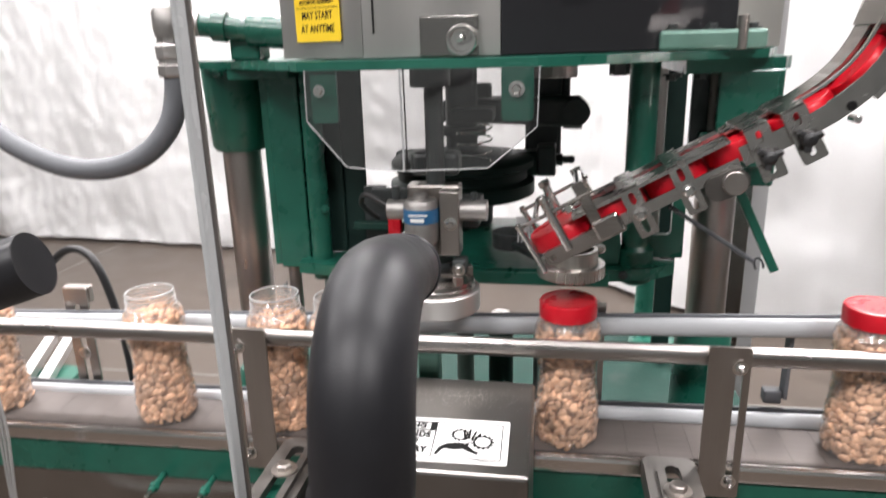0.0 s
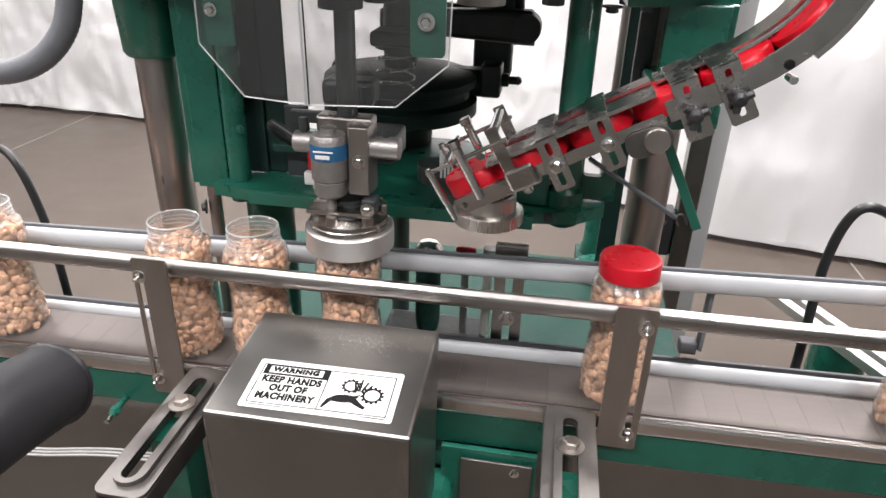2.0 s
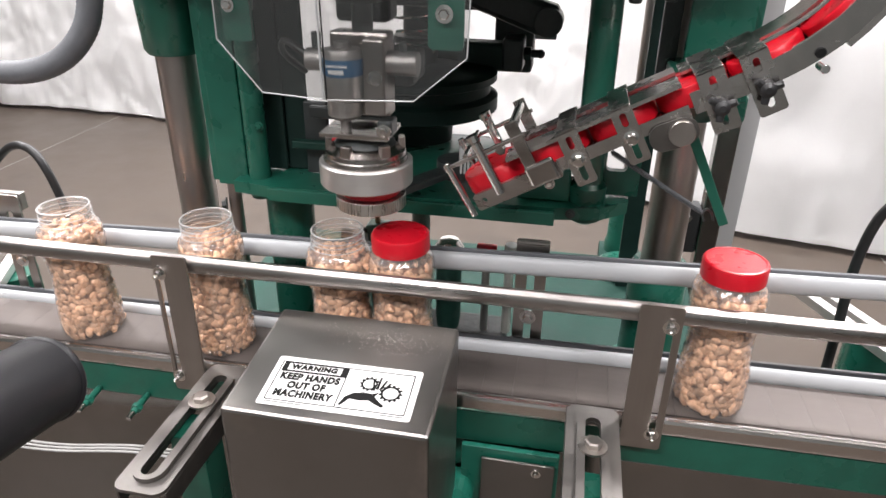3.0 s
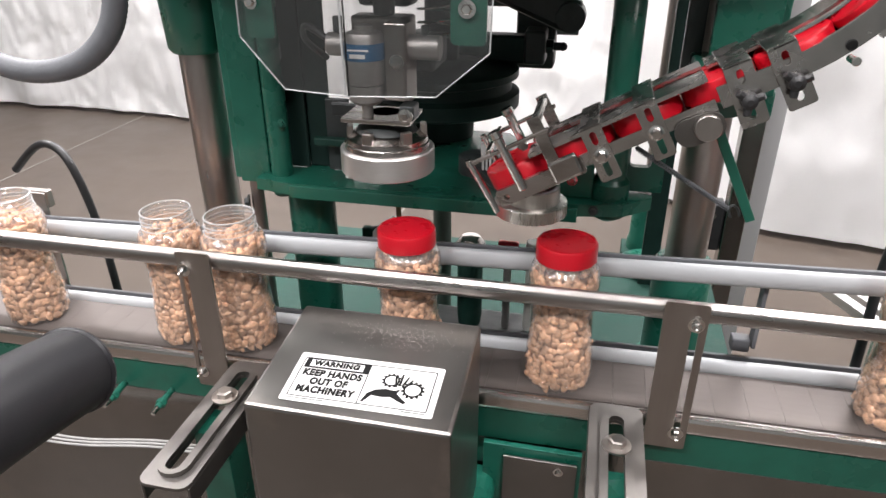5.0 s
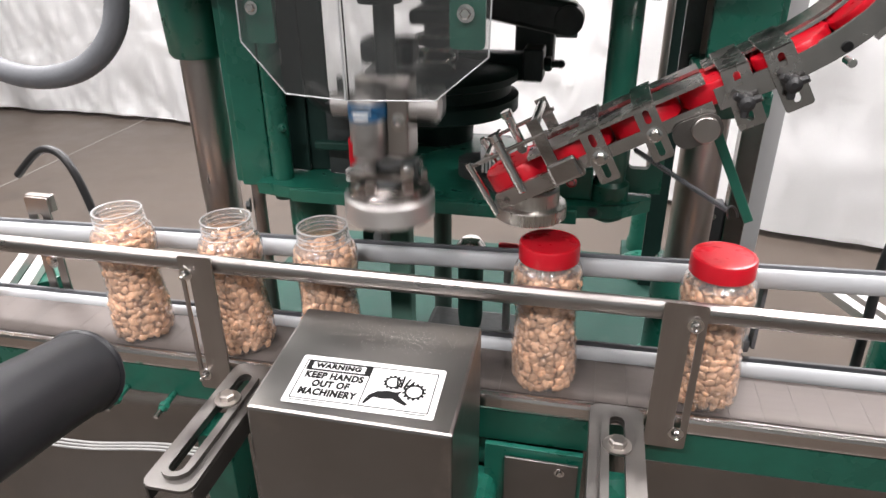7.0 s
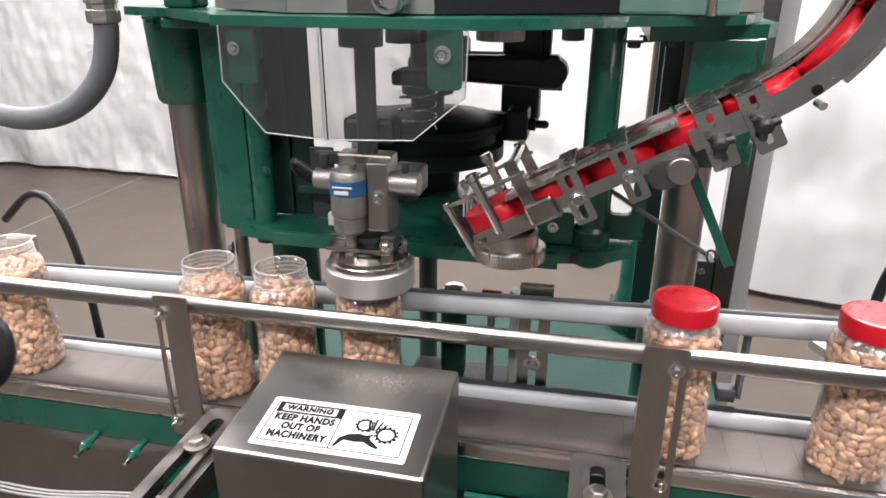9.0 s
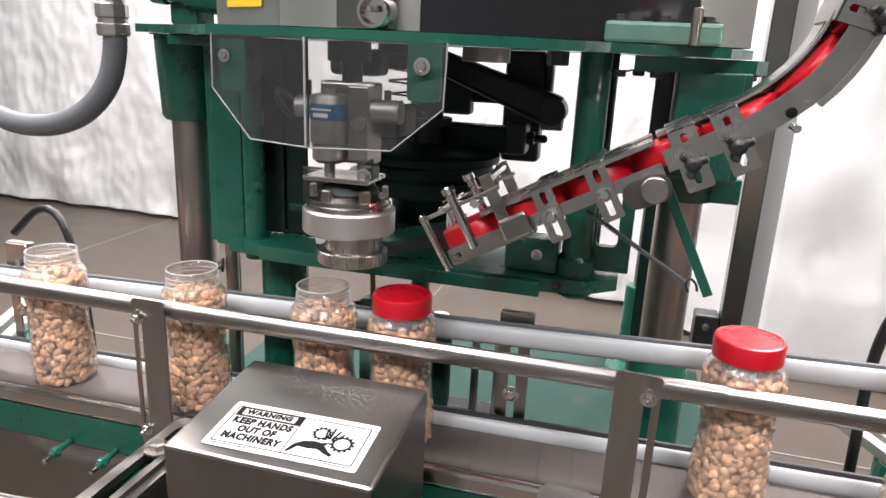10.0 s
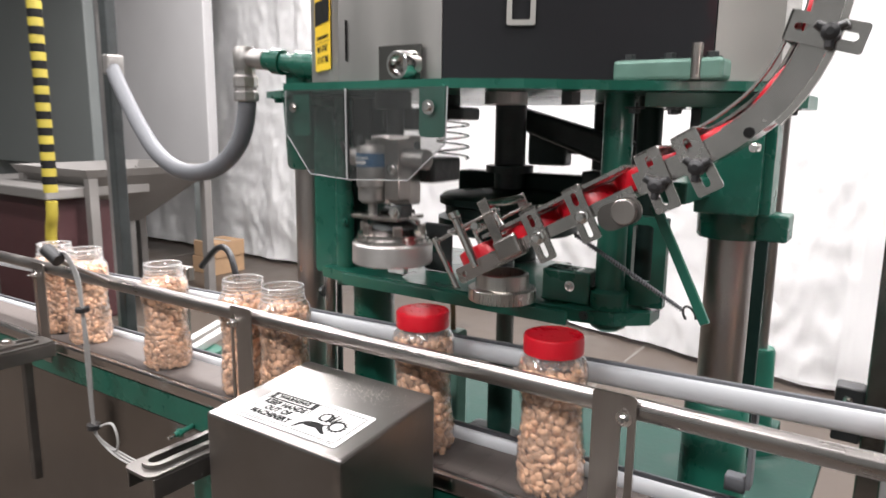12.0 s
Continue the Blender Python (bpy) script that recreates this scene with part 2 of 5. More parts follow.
def slot(cx, cy, w, h, n=8):
    """Outline of an upright round-ended slot, w wide and h high."""
    r, out = w / 2, []
    for s, y in ((1, cy + h / 2 - w / 2), (-1, cy - h / 2 + w / 2)):
        for i in range(n + 1):
            a = math.pi * i / n
            out.append((cx + s * r * math.cos(a), y + s * r * math.sin(a)))
    return out


def rounded(x0, x1, y0, y1, r=0.004, n=4):
    out = []
    for cx, cy, a0 in ((x1 - r, y1 - r, 0), (x0 + r, y1 - r, 90), (x0 + r, y0 + r, 180), (x1 - r, y0 + r, 270)):
        for i in range(n + 1):
            a = radians(a0 + 90 * i / n)
            out.append((cx + r * math.cos(a), cy + r * math.sin(a)))
    return out


def sheet(outer, holes, thick, bm=None, m=None):
    """A plate in local xy with through-holes, its top at z = thick."""
    b = bmesh.new()
    edges = []
    for loop in [outer, *holes]:
        vs = [b.verts.new((x, y, 0)) for x, y in loop]
        edges += [b.edges.new((vs[i], vs[(i + 1) % len(vs)])) for i in range(len(vs))]
    bmesh.ops.triangle_fill(b, use_beauty=True, use_dissolve=False, edges=edges)
    bmesh.ops.recalc_face_normals(b, faces=b.faces[:])
    if sum(f.normal.z for f in b.faces) < 0:
        bmesh.ops.reverse_faces(b, faces=b.faces[:])
    low = b.faces[:]
    ret = bmesh.ops.extrude_face_region(b, geom=low, use_keep_orig=True)
    for v in [g for g in ret["geom"] if isinstance(g, bmesh.types.BMVert)]:
        v.co.z += thick
    bmesh.ops.recalc_face_normals(b, faces=b.faces[:])
    return merge(bm, b, m)


FRONT = Matrix(((1, 0, 0, 0), (0, 0, 1, 0), (0, 1, 0, 0), (0, 0, 0, 1)))  # local xy to world xz, thickness to +y


def bolt(p, way, r=0.005, mat=None, parent=None, name="bolt", washer=True):
    """A hex-head bolt at p whose head points along way."""
    bm = bmesh.new()
    if washer:
        lathe([(r * 1.75, 0), (r * 1.75, r * 0.3), (r * 1.0, r * 0.34)], 20, bm)
    lathe([(r * 1.1, r * 0.3), (r * 1.1, r * 1.05), (r * 0.85, r * 1.2)], 6, bm)
    bm.transform(between(p, Vector(p) + Vector(way)))
    return part(name, bm, mat or CHROME, parent)


def lettering(text, size, m, mat, parent, name="lettering", squeeze=1.0, bold=0.0):
    cu = bpy.data.curves.new("t", "FONT")
    cu.body, cu.size, cu.align_x, cu.align_y, cu.extrude, cu.offset = text, size, "CENTER", "CENTER", 0.0001, bold
    cu.space_character = 1.0 + 0.9 * bold / size * 2
    tmp = new("t", cu)
    dg = bpy.context.evaluated_depsgraph_get()
    me = bpy.data.meshes.new_from_object(tmp.evaluated_get(dg))
    bpy.data.objects.remove(tmp)
    bpy.data.curves.remove(cu)
    me.transform(Matrix.Diagonal((squeeze, 1, 1, 1)))
    me.materials.clear()
    me.materials.append(mat)
    ob = new(name, me)
    ob.parent, ob.matrix_basis = parent, m
    return ob


# ---- setting ----
def structure(name, bm, mat, label):
    return tagged(part(name, bm, mat), label, name.split("_")[0], kind="structure")


structure("floor", block(-8, 6, -4, 5.6, -0.2, 0, 0), CONC, "smooth grey-beige sealed concrete floor")
bm = bmesh.new()
for jx in (-5.6, -3.2, -0.8, 1.6, 4.0):
    block(jx - 0.004, jx + 0.004, -4, 5.5, 0.0005, 0.003, 0, bm)
for jy in (0.2, 2.6):
    block(-8, 6, jy - 0.004, jy + 0.004, 0.0005, 0.0032, 0, bm)
structure("trim", bm, JOINT, "pale saw-cut joints in the concrete floor")
# Unseen ceiling and hall walls, toned down to lower fill and darken reflections.
structure("ceiling", block(-8, 6, -4, 5.6, 3.8, 4.0, 0), CEIL, "unseen mid-grey ceiling, darkened for the steel's reflections")
structure("wall_north", block(-8, 6, 5.4, 5.6, 0, 3.8, 0), CEIL, "pale wall behind plastic sheeting")
structure("wall_south", block(-8, 6, -4.2, -4, 0, 3.8, 0), GREYWALL, "unseen dark grey hall wall, toned for the steel's reflections")
structure("wall_west", block(-8.2, -8, -4, 5.4, 0, 3.8, 0), GREYWALL, "grey hall wall")
structure("wall_east", block(6, 6.2, -4, 5.4, 0, 3.8, 0), GREYWALL, "unseen dark grey hall wall, toned for the steel's reflections")


def sheeting():
    """Hanging white film with shallow folds, its foot on the floor."""
    line = [(-7.6, 4.64), (-5.0, 4.6), (-3.6, 4.58), (-1.6, 4.4), (-0.4, 4.05), (0.25, 3.95), (0.9, 3.4), (1.5, 3.25), (3.2, 3.0), (5.9, 2.8)]
    bm = bmesh.new()
    cols = []
    n = 620
    for i in range(n + 1):
        u = i / n * (len(line) - 1)
        k = min(int(u), len(line) - 2)
        f = u - k
        x, y = line[k][0] * (1 - f) + line[k + 1][0] * f, line[k][1] * (1 - f) + line[k + 1][1] * f
        col = []
        for j in range(111):
            z = 3.79 * j / 110
            low = max(0, 1 - z / 1.4)
            w = 0.05 * noise.noise((x * 1.6, z * 0.35, 3)) + 0.03 * noise.noise((x * 4.5, z * 1.3, 9)) + 0.05 * low * noise.noise((x * 2.2, z * 2.6, 1)) + (0.022 if x < 0.3 else 0.006) * abs(noise.noise((x * 7, z * 5, 2))) + (0.010 if x < 0.3 else 0.002) * noise.noise((x * 16, z * 11, 7)) + (0.007 if x < 0.3 else 0.001) * (1 - abs(noise.noise((x * 5 + z * 2, z * 6, 4)))) ** 3
            col.append(bm.verts.new((x, y + w, max(0.001, z + (0.05 * noise.noise((x * 1.2, 0, 5)) + 0.05 if j == 0 else 0)))))
        cols.append(col)
    for a, b in zip(cols, cols[1:]):
        for j in range(110):
            bm.faces.new((a[j], b[j], b[j + 1], a[j + 1]))
    bmesh.ops.solidify(bm, geom=bm.faces[:], thickness=0.004)
    ob = part("plastic_sheeting", bm, SHEETW, smooth=True)
    tagged(ob, "wrinkled white plastic sheeting hung as a dust curtain", "curtain")


sheeting()


# ---- the conveyor ----
SLOPE = 0.012


def cz(x):
    """Height of the chain's top at x."""
    return 0.919 + SLOPE * x


bed = thing("conveyor_bed", "green painted conveyor bed with stainless edge strips", "conveyor")
TILT_C = pose(0, 0, 0.919, 0, -math.degrees(math.atan(SLOPE)), 0)


def bedpart(name, x0, x1, y0, y1, z0, z1, mat, bevel=0.0015, label=""):
    ob = part(name, block(x0, x1, y0, y1, z0 - 0.919, z1 - 0.919, bevel), mat, bed, label)
    ob.matrix_basis = TILT_C
    return ob


bedpart("side_frame", -2.6, 1.6, 0.768, 0.776, 0.845, 0.893, GREEN)
bedpart("side_frame", -2.6, 1.6, 0.856, 0.864, 0.845, 0.893, GREEN)
bedpart("lower_panel", -2.6, 1.6, 0.771, 0.775, 0.30, 0.843, SATIN, 0.001, "dull stainless lower panel")
bedpart("wear_strip", -2.6, 1.6, 0.760, 0.7725, 0.897, 0.921, EDGEST, 0.0055, "bright stainless edge strip")
bedpart("chain_bed", -2.6, 1.6, 0.774, 0.857, 0.908, 0.9145, CHAIN, 0.0005)
bedpart("wear_strip", -2.6, 1.6, 0.8595, 0.868, 0.897, 0.915, STEEL, 0.003)
for nx in (-0.478, -0.405):
    bm = rod((nx, 0.768, 0.845), (nx, 0.732, 0.842), 0.0045)
    rod((nx, 0.745, 0.843), (nx, 0.738, 0.8425), 0.0075, seg=6, bm=bm)
    g = part("grease_fitting", bm, GREEN, bed)
    part("nipple_tip", rod((nx, 0.7355, 0.8422), (nx, 0.720, 0.8408), 0.0034), CHROME, g, "bright steel tip", True)
for lx in (-1.6, -0.62, 1.0):
    for ly in (0.80, 0.835):
        part("leg", block(lx - 0.015, lx + 0.015, ly - 0.015, ly + 0.015, 0, 0.85), GREEN, bed)

chain = thing("conveyor_chain", "flat steel table-top conveyor chain", "conveyor chain", m=TILT_C)
PITCH = 0.0381
bm = bmesh.new()
sheet(rounded(0.00012, PITCH - 0.00012, -0.0415, 0.0415, 0.001, 2), [], 0.003, bm, pose(0, 0.8155, -0.003))
slat0 = part("slat", bm, CHAIN, chain)
slat0.matrix_basis = pose(-2.6, 0, 0)
for i in range(1, 82):
    twin(slat0, pose(-2.6 + i * PITCH, 0, 0))


def rail(name, label, p0, p1, r_y, r_z, mat, back=None):
    """A guide rail of oval section."""
    ob = thing(name, label, "guide rail", "conveyor guide rails")
    a, b = Vector(p0), Vector(p1)
    bm = bmesh.new()
    lathe([(1, 0), (1, (b - a).length)], 24, bm)
    bm.transform(between(a, b))
    d = (b - a).normalized()
    for v in bm.verts:
        along = (v.co - a).dot(d)
        off = v.co - a - d * along
        v.co = a + d * along + Vector((off.x, off.y * r_y, off.z * r_z))
    part("bar", bm, mat, ob, smooth=True)
    if back:
        bm = bmesh.new()
        block(a.x, b.x, a.y + back[0], a.y + back[1], -0.006, 0.0148, 0.001, bm)
        for v in bm.verts:
            v.co.z += a.z + (b.z - a.z) * (v.co.x - a.x) / (b.x - a.x)
        part("backing_strip", bm, HOSE, ob, "thin dark backing strip")
    return ob


rail("front_guide_rail", "polished stainless front guide rail", (-1.9, 0.759, 1.056), (1.3, 0.759, 1.071), 0.0085, 0.0115, RAILST)
rail("rear_guide_rail", "white plastic rear guide rail on a steel strip", (-1.9, 0.866, 0.983), (1.3, 0.866, 1.090), 0.0075, 0.0115, WHITE, (0.006, 0.011))
rail("rear_guide_rail", "white plastic lower rear guide rail on a steel strip", (-1.9, 0.866, 0.885), (1.3, 0.866, 0.945), 0.0075, 0.0115, WHITE, (0.006, 0.011))


def rail_bracket(x0, x1, z0, z1, slot_x, label):
    ob = thing("rail_bracket", label, "bracket", "rail brackets")
    bm = sheet(rounded(x0, x1, z0, z1, 0.004), [slot(slot_x, (z0 + z1) / 2, 0.0075, z1 - z0 - 0.026)], 0.003, None, FRONT)
    bm.transform(pose(0, 0.744, 0))
    part("plate", bm, STEELV, ob)
    for z in (z1 - 0.024, z0 + 0.022):
        bolt((slot_x, 0.744, z), (0, -1, 0), 0.0048, CHROME, ob, "nut")
        part("stud", rod((slot_x, 0.744, z), (slot_x, 0.731, z), 0.0024), CHROME, ob)
    part("spacer", block(slot_x - 0.008, slot_x + 0.008, 0.747, 0.752, z1 - 0.032, z1 - 0.016), STEELV, ob)
    return ob


rail_bracket(0.219, 0.264, 0.893, 1.083, 0.2525, "slotted stainless rail bracket with two nuts")
rail_bracket(-0.341, -0.297, 0.884, 1.079, -0.3325, "slotted stainless rail bracket with two nuts")
rail_bracket(-0.93, -0.886, 0.874, 1.071, -0.921, "slotted stainless rail bracket with two nuts")
rail_bracket(0.80, 0.845, 0.897, 1.087, 0.8335, "slotted stainless rail bracket with two nuts")


def slotted_arm(x0, x1, y0, y1, z, by, label):
    ob = thing("support_bracket", label, "bracket", "slotted support arms")
    outer = rounded(x0, x1, y0, y1, 0.012)
    bm = sheet(outer, [slot((x0 + x1) / 2, (y0 + y1) / 2 - 0.004, 0.016, y1 - y0 - 0.045)], 0.004, None, pose(0, 0, z - 0.004))
    part("plate", bm, ARMST, ob)
    mx, my, sl = (x0 + x1) / 2, (y0 + y1) / 2 - 0.004, y1 - y0 - 0.045
    part("raised_rim", sheet(slot(mx, my, 0.034, sl + 0.014), [slot(mx, my, 0.0165, sl + 0.0005)], 0.0052, None, pose(0, 0, z + 0.0003)), ARMST, ob)
    for sx in (x0, x1 - 0.003):
        part("flange", block(sx, sx + 0.003, y0 + 0.006, y1, z - 0.03, z - 0.0045, 0.0008), ARMST, ob)
    bolt(((x0 + x1) / 2, by, z + 0.0056), (0, 0, 1), 0.0085, STEELV, ob)
    if x0 > -0.5:
        part("upright", block(x0 + 0.008, x1 - 0.008, y0 + 0.09, y0 + 0.13, 0.66, z - 0.012), GREEN, ob, "green painted upright")
    else:
        part("upright", block(x0 + 0.02, x1 - 0.02, y1 - 0.05, y1 - 0.035, 0.66, z - 0.006), ARMST, ob)
    return ob


slotted_arm(0.156, 0.214, 0.53, 0.752, 0.937, 0.678, "slotted stainless support arm with a hex bolt")
slotted_arm(-0.279, -0.224, 0.53, 0.738, 0.937, 0.662, "slotted stainless support arm with a hex bolt")
slotted_arm(-0.90, -0.845, 0.53, 0.735, 0.93, 0.662, "slotted stainless support arm with a hex bolt")


# ---- the warning box ----
def warning_box():
    ob = thing("sheet_metal_cover", "dull stainless cover box with a warning label, dusty top", "machine cover")
    x0, x1, y0, y1 = -0.176, 0.030, 0.576, 0.738
    bm = bmesh.new()
    block(x0, x1, y0, y1, 0.60, 1.016, 0.0035, bm)
    for v in bm.verts:
        if v.co.z > 0.8:
            v.co.z += 0.095 * (v.co.y - y0)
    part("body", bm, COVER, ob)
    tilt = math.degrees(math.atan(0.095))
    cx, cy = -0.0685, 0.6245
    base = pose(cx, cy, 1.016 + 0.095 * (cy - y0) + 0.0006, tilt, 0, 1.0)
    lab = part("warning_label", sheet(rounded(-0.0765, 0.0765, -0.0350, 0.0345, 0.003), [], 0.0004), LABELW, ob, "white printed warning label")
    lab.matrix_basis = base
    up = 0.0007

    def ink(bm, name="ink_line"):
        o = part(name, bm, INK, lab)
        o.matrix_basis = pose(0, 0, up)
        return o

    fx0, fx1, fy0, fy1 = -0.0705, 0.070, -0.0285, 0.0275
    ink(sheet(rounded(fx0, fx1, fy0, fy1, 0.001, 2), [rounded(fx0 + 0.001, fx1 - 0.001, fy0 + 0.001, fy1 - 0.001, 0.001, 2)], 0.00012), "border")
    ink(block(0.0002, 0.0012, fy0, fy1, 0, 0.00012, 0), "divider")
    ink(sheet(rounded(fx0 + 0.0025, 0.0002, 0.0125, fy1, 0.0006, 2), [rounded(fx0 + 0.0080, -0.0058, 0.0149, fy1 - 0.0024, 0.0006, 2)], 0.00014), "header_bar")
    lettering("WARNING", 0.0092, pose(-0.0345, 0.0202, up), INK, lab, squeeze=1.0, bold=0.00065)
    for k, line in enumerate(("KEEP HANDS", "OUT OF", "MACHINERY")):
        lettering(line, 0.0122, pose(-0.0348, 0.0058 - 0.0118 * k, up), INK, lab, squeeze=0.80, bold=0.00075)

    def gear(gx, gy, r, n):
        outer = []
        for i in range(n):
            for f, rr in ((-0.32, r), (-0.2, r * 1.22), (0.2, r * 1.22), (0.32, r)):
                a = 2 * math.pi * (i + f) / n
                outer.append((gx + rr * math.cos(a), gy + rr * math.sin(a)))
        hole = [(gx + 0.78 * r * math.cos(2 * math.pi * i / 24), gy + 0.78 * r * math.sin(2 * math.pi * i / 24)) for i in range(24)]
        ink(sheet(outer, [hole], 0.00012), "gear_symbol")

    gear(0.0265, 0.0085, 0.0082, 12)
    gear(0.0505, -0.0015, 0.0098, 13)
    palm = [(0.0035, -0.0235), (0.007, -0.0125), (0.014, -0.0065), (0.024, -0.004), (0.033, -0.005), (0.039, -0.002), (0.036, -0.0085), (0.042, -0.0145), (0.0475, -0.0185), (0.046, -0.0215), (0.038, -0.018), (0.031, -0.014), (0.022, -0.0155), (0.012, -0.0145), (0.0055, -0.025)]
    ink(sheet(palm, [], 0.00016), "grip_symbol")
    for k, (ax, ay, bx, by) in enumerate(((0.033, 0.000, 0.030, 0.014), (0.036, 0.002, 0.0365, 0.019), (0.039, 0.002, 0.043, 0.016), (0.041, 0.000, 0.048, 0.0125))):
        d = Vector((bx - ax, by - ay)).normalized() * 0.0013
        ink(sheet([(ax - d.y, ay + d.x), (ax + d.y, ay - d.x), (bx + d.y * 0.7, by - d.x * 0.7), (bx - d.y * 0.7, by + d.x * 0.7)], [], 0.00018), "splinter_symbol")
    # unreadable small print
    ink(block(-0.070, -0.03, -0.0312, -0.0303, 0, 0.0001, 0), "small_print")
    ink(block(0.045, 0.069, -0.0312, -0.0303, 0, 0.0001, 0), "small_print")
    # crumbs lying on the top
    rnd = random.Random(7)
    bm = bmesh.new()
    for i in range(430):
        a = rnd.gauss(-0.045, 0.036)
        b = rnd.gauss(0.703, 0.010)
        if not (x0 + 0.01 < a < x1 - 0.01 and y0 + 0.08 < b < y1 - 0.006):
            continue
        r = rnd.uniform(0.0002, 0.00048)
        z = 1.016 + 0.095 * (b - y0)
        c = bmesh.new()
        bmesh.ops.create_icosphere(c, subdivisions=1, radius=r)
        merge(bm, c, pose(a, b, z + r * 0.5, rnd.uniform(0, 90), rnd.uniform(0, 90), 0))
    tagged(part("peanut_crumbs", bm, SALT), "pale salt and peanut crumbs on the cover", "crumbs", kind="stuff")


warning_box()

drive = thing("drive_cover", "stainless cover plate and green drive housing under the conveyor", "machine cover")
part("plate", block(0.060, 0.150, 0.748, 0.752, 0.70, 0.838, 0.001), COVER, drive)
bolt((0.128, 0.748, 0.825), (0, -1, 0), 0.0035, CHROME, drive, "screw")
bm = rod((0.028, 0.690, 0.775), (0.028, 0.768, 0.775), 0.024)
rod((0.028, 0.680, 0.775), (0.028, 0.690, 0.775), 0.018, bm=bm)
part("backing", block(0.034, 0.155, 0.756, 0.764, 0.60, 0.848, 0.001), LITGREEN, drive, "green painted backing plate")
part("drive_housing", bm, LITGREEN, drive, "green gearbox end")


# ---- the machine frame ----
frame_m = thing("capping_machine", "green painted capping machine frame with worn edges", "machine frame")
plate_out = [(-0.452, 0.925), (-0.452, 1.05), (-0.36, 1.40), (0.22, 1.42), (0.335, 1.12), (0.335, 1.03), (0.30, 0.935), (0.175, 0.862), (0.10, 0.80), (0.028, 0.762), (-0.235, 0.762), (-0.26, 0.80), (-0.375, 0.895)]
part("top_plate", sheet(plate_out, [], 0.0105, None, pose(0, 0, 1.3815)), GREEN, frame_m)
part("bearing_plate", sheet([(0.20, 0.905), (0.335, 0.985), (0.352, 1.02), (0.352, 1.11), (0.20, 1.11)], [], 0.016, None, pose(0, 0, 1.3645)), GREEN, frame_m)


def column(x, y, r, z0, z1, mat=POST):
    return part("column", rod((x, y, z0), (x, y, z1), r, seg=40), mat, frame_m, "ground steel column", True)


column(-0.421, 0.995, 0.0285, 0.79, 1.38)
column(0.277, 1.045, 0.0285, 0.79, 1.37)
bm = lathe([(0.036, 1.262), (0.0405, 1.268), (0.0455, 1.37), (0.0455, 1.381)], 40, None, pose(-0.421, 0.995, 0))
part("collar", bm, GREEN, frame_m, smooth=True)
bm = lathe([(0.041, 1.205), (0.043, 1.208), (0.043, 1.237), (0.040, 1.24)], 40, None, pose(0.277, 1.045, 0))
part("collar", bm, GREEN, frame_m, smooth=True)
part("clamp_lug", block(0.308, 0.345, 1.015, 1.06, 1.206, 1.239, 0.003), GREEN, frame_m)
for x, y, top in ((-0.421, 0.995, 0.90), (0.277, 1.045, 0.98)):
    part("column_foot", lathe([(0.062, 0.779), (0.062, 0.80), (0.043, 0.808), (0.041, top), (0.038, top + 0.005)], 36, None, pose(x, y, 0)), GREEN, frame_m, smooth=True)
# wide upright web and lesser uprights beside the right column
part("web", block(0.250, 0.321, 0.952, 0.965, 1.243, 1.366, 0.002), GREEN, frame_m)
part("web", block(0.318, 0.331, 0.966, 1.01, 1.243, 1.366, 0.002), GREEN, frame_m)
part("shroud", block(0.226, 0.248, 1.0, 1.012, 1.25, 1.366, 0.002), DARK, frame_m, "dark shroud strip")
part("guide_rod", rod((0.2565, 1.50, 0.90), (0.2565, 1.50, 1.62), 0.0125), POST, frame_m, "bright guide rod")
part("rod_socket", lathe([(0.032, 0.779), (0.032, 0.80), (0.029, 0.806), (0.027, 0.925), (0.024, 0.931)], 32, None, pose(0.2565, 1.50, 0)), GREEN, frame_m, smooth=True)
part("foot_flange", lathe([(0.055, 0.779), (0.055, 0.797), (0.050, 0.801)], 36, None, pose(0.262, 1.395, 0)), GREEN, frame_m, smooth=True)
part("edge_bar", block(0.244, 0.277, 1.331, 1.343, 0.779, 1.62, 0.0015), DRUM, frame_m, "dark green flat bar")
# front right tie bar and hanging lower plate
part("tie_bar", rod((0.157, 0.942, 1.098), (0.157, 0.942, 1.382), 0.0185, seg=28), GREEN, frame_m, smooth=True)
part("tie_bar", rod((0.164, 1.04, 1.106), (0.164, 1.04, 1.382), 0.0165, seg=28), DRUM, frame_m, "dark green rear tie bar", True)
part("tie_bar_end", lathe([(0.012, 1.084), (0.022, 1.090), (0.024, 1.10), (0.024, 1.135), (0.0185, 1.14)], 28, None, pose(0.157, 0.942, 0)), GREEN, frame_m, smooth=True)
part("tie_bar", rod((-0.282, 0.929, 1.085), (-0.282, 0.929, 1.382), 0.0145, seg=28), GREEN, frame_m, smooth=True)
part("side_plate", block(-0.345, -0.300, 0.928, 0.940, 1.098, 1.381, 0.002), GREEN, frame_m)
part("side_plate", block(-0.36, -0.348, 0.94, 1.09, 1.098, 1.381, 0.002), GREEN, frame_m)
low = [(-0.31, 0.905), (-0.30, 1.18), (0.00, 1.18), (0.09, 1.01), (0.21, 0.985), (0.21, 0.945), (0.175, 0.915), (0.12, 0.905), (-0.26, 0.895)]
part("lower_plate", sheet(low, [], 0.016, None, pose(0, 0, 1.098)), GREEN, frame_m)
part("front_lip", block(-0.258, 0.12, 0.893, 0.9, 1.094, 1.112, 0.0015), GREEN, frame_m)
win = sheet(rounded(0.170, 0.221, 1.118, 1.232, 0.002), [rounded(0.1785, 0.2045, 1.150, 1.222, 0.006)], 0.012, None, FRONT)
win.transform(pose(0, 0.955, 0))
part("gusset", win, GREEN, frame_m)
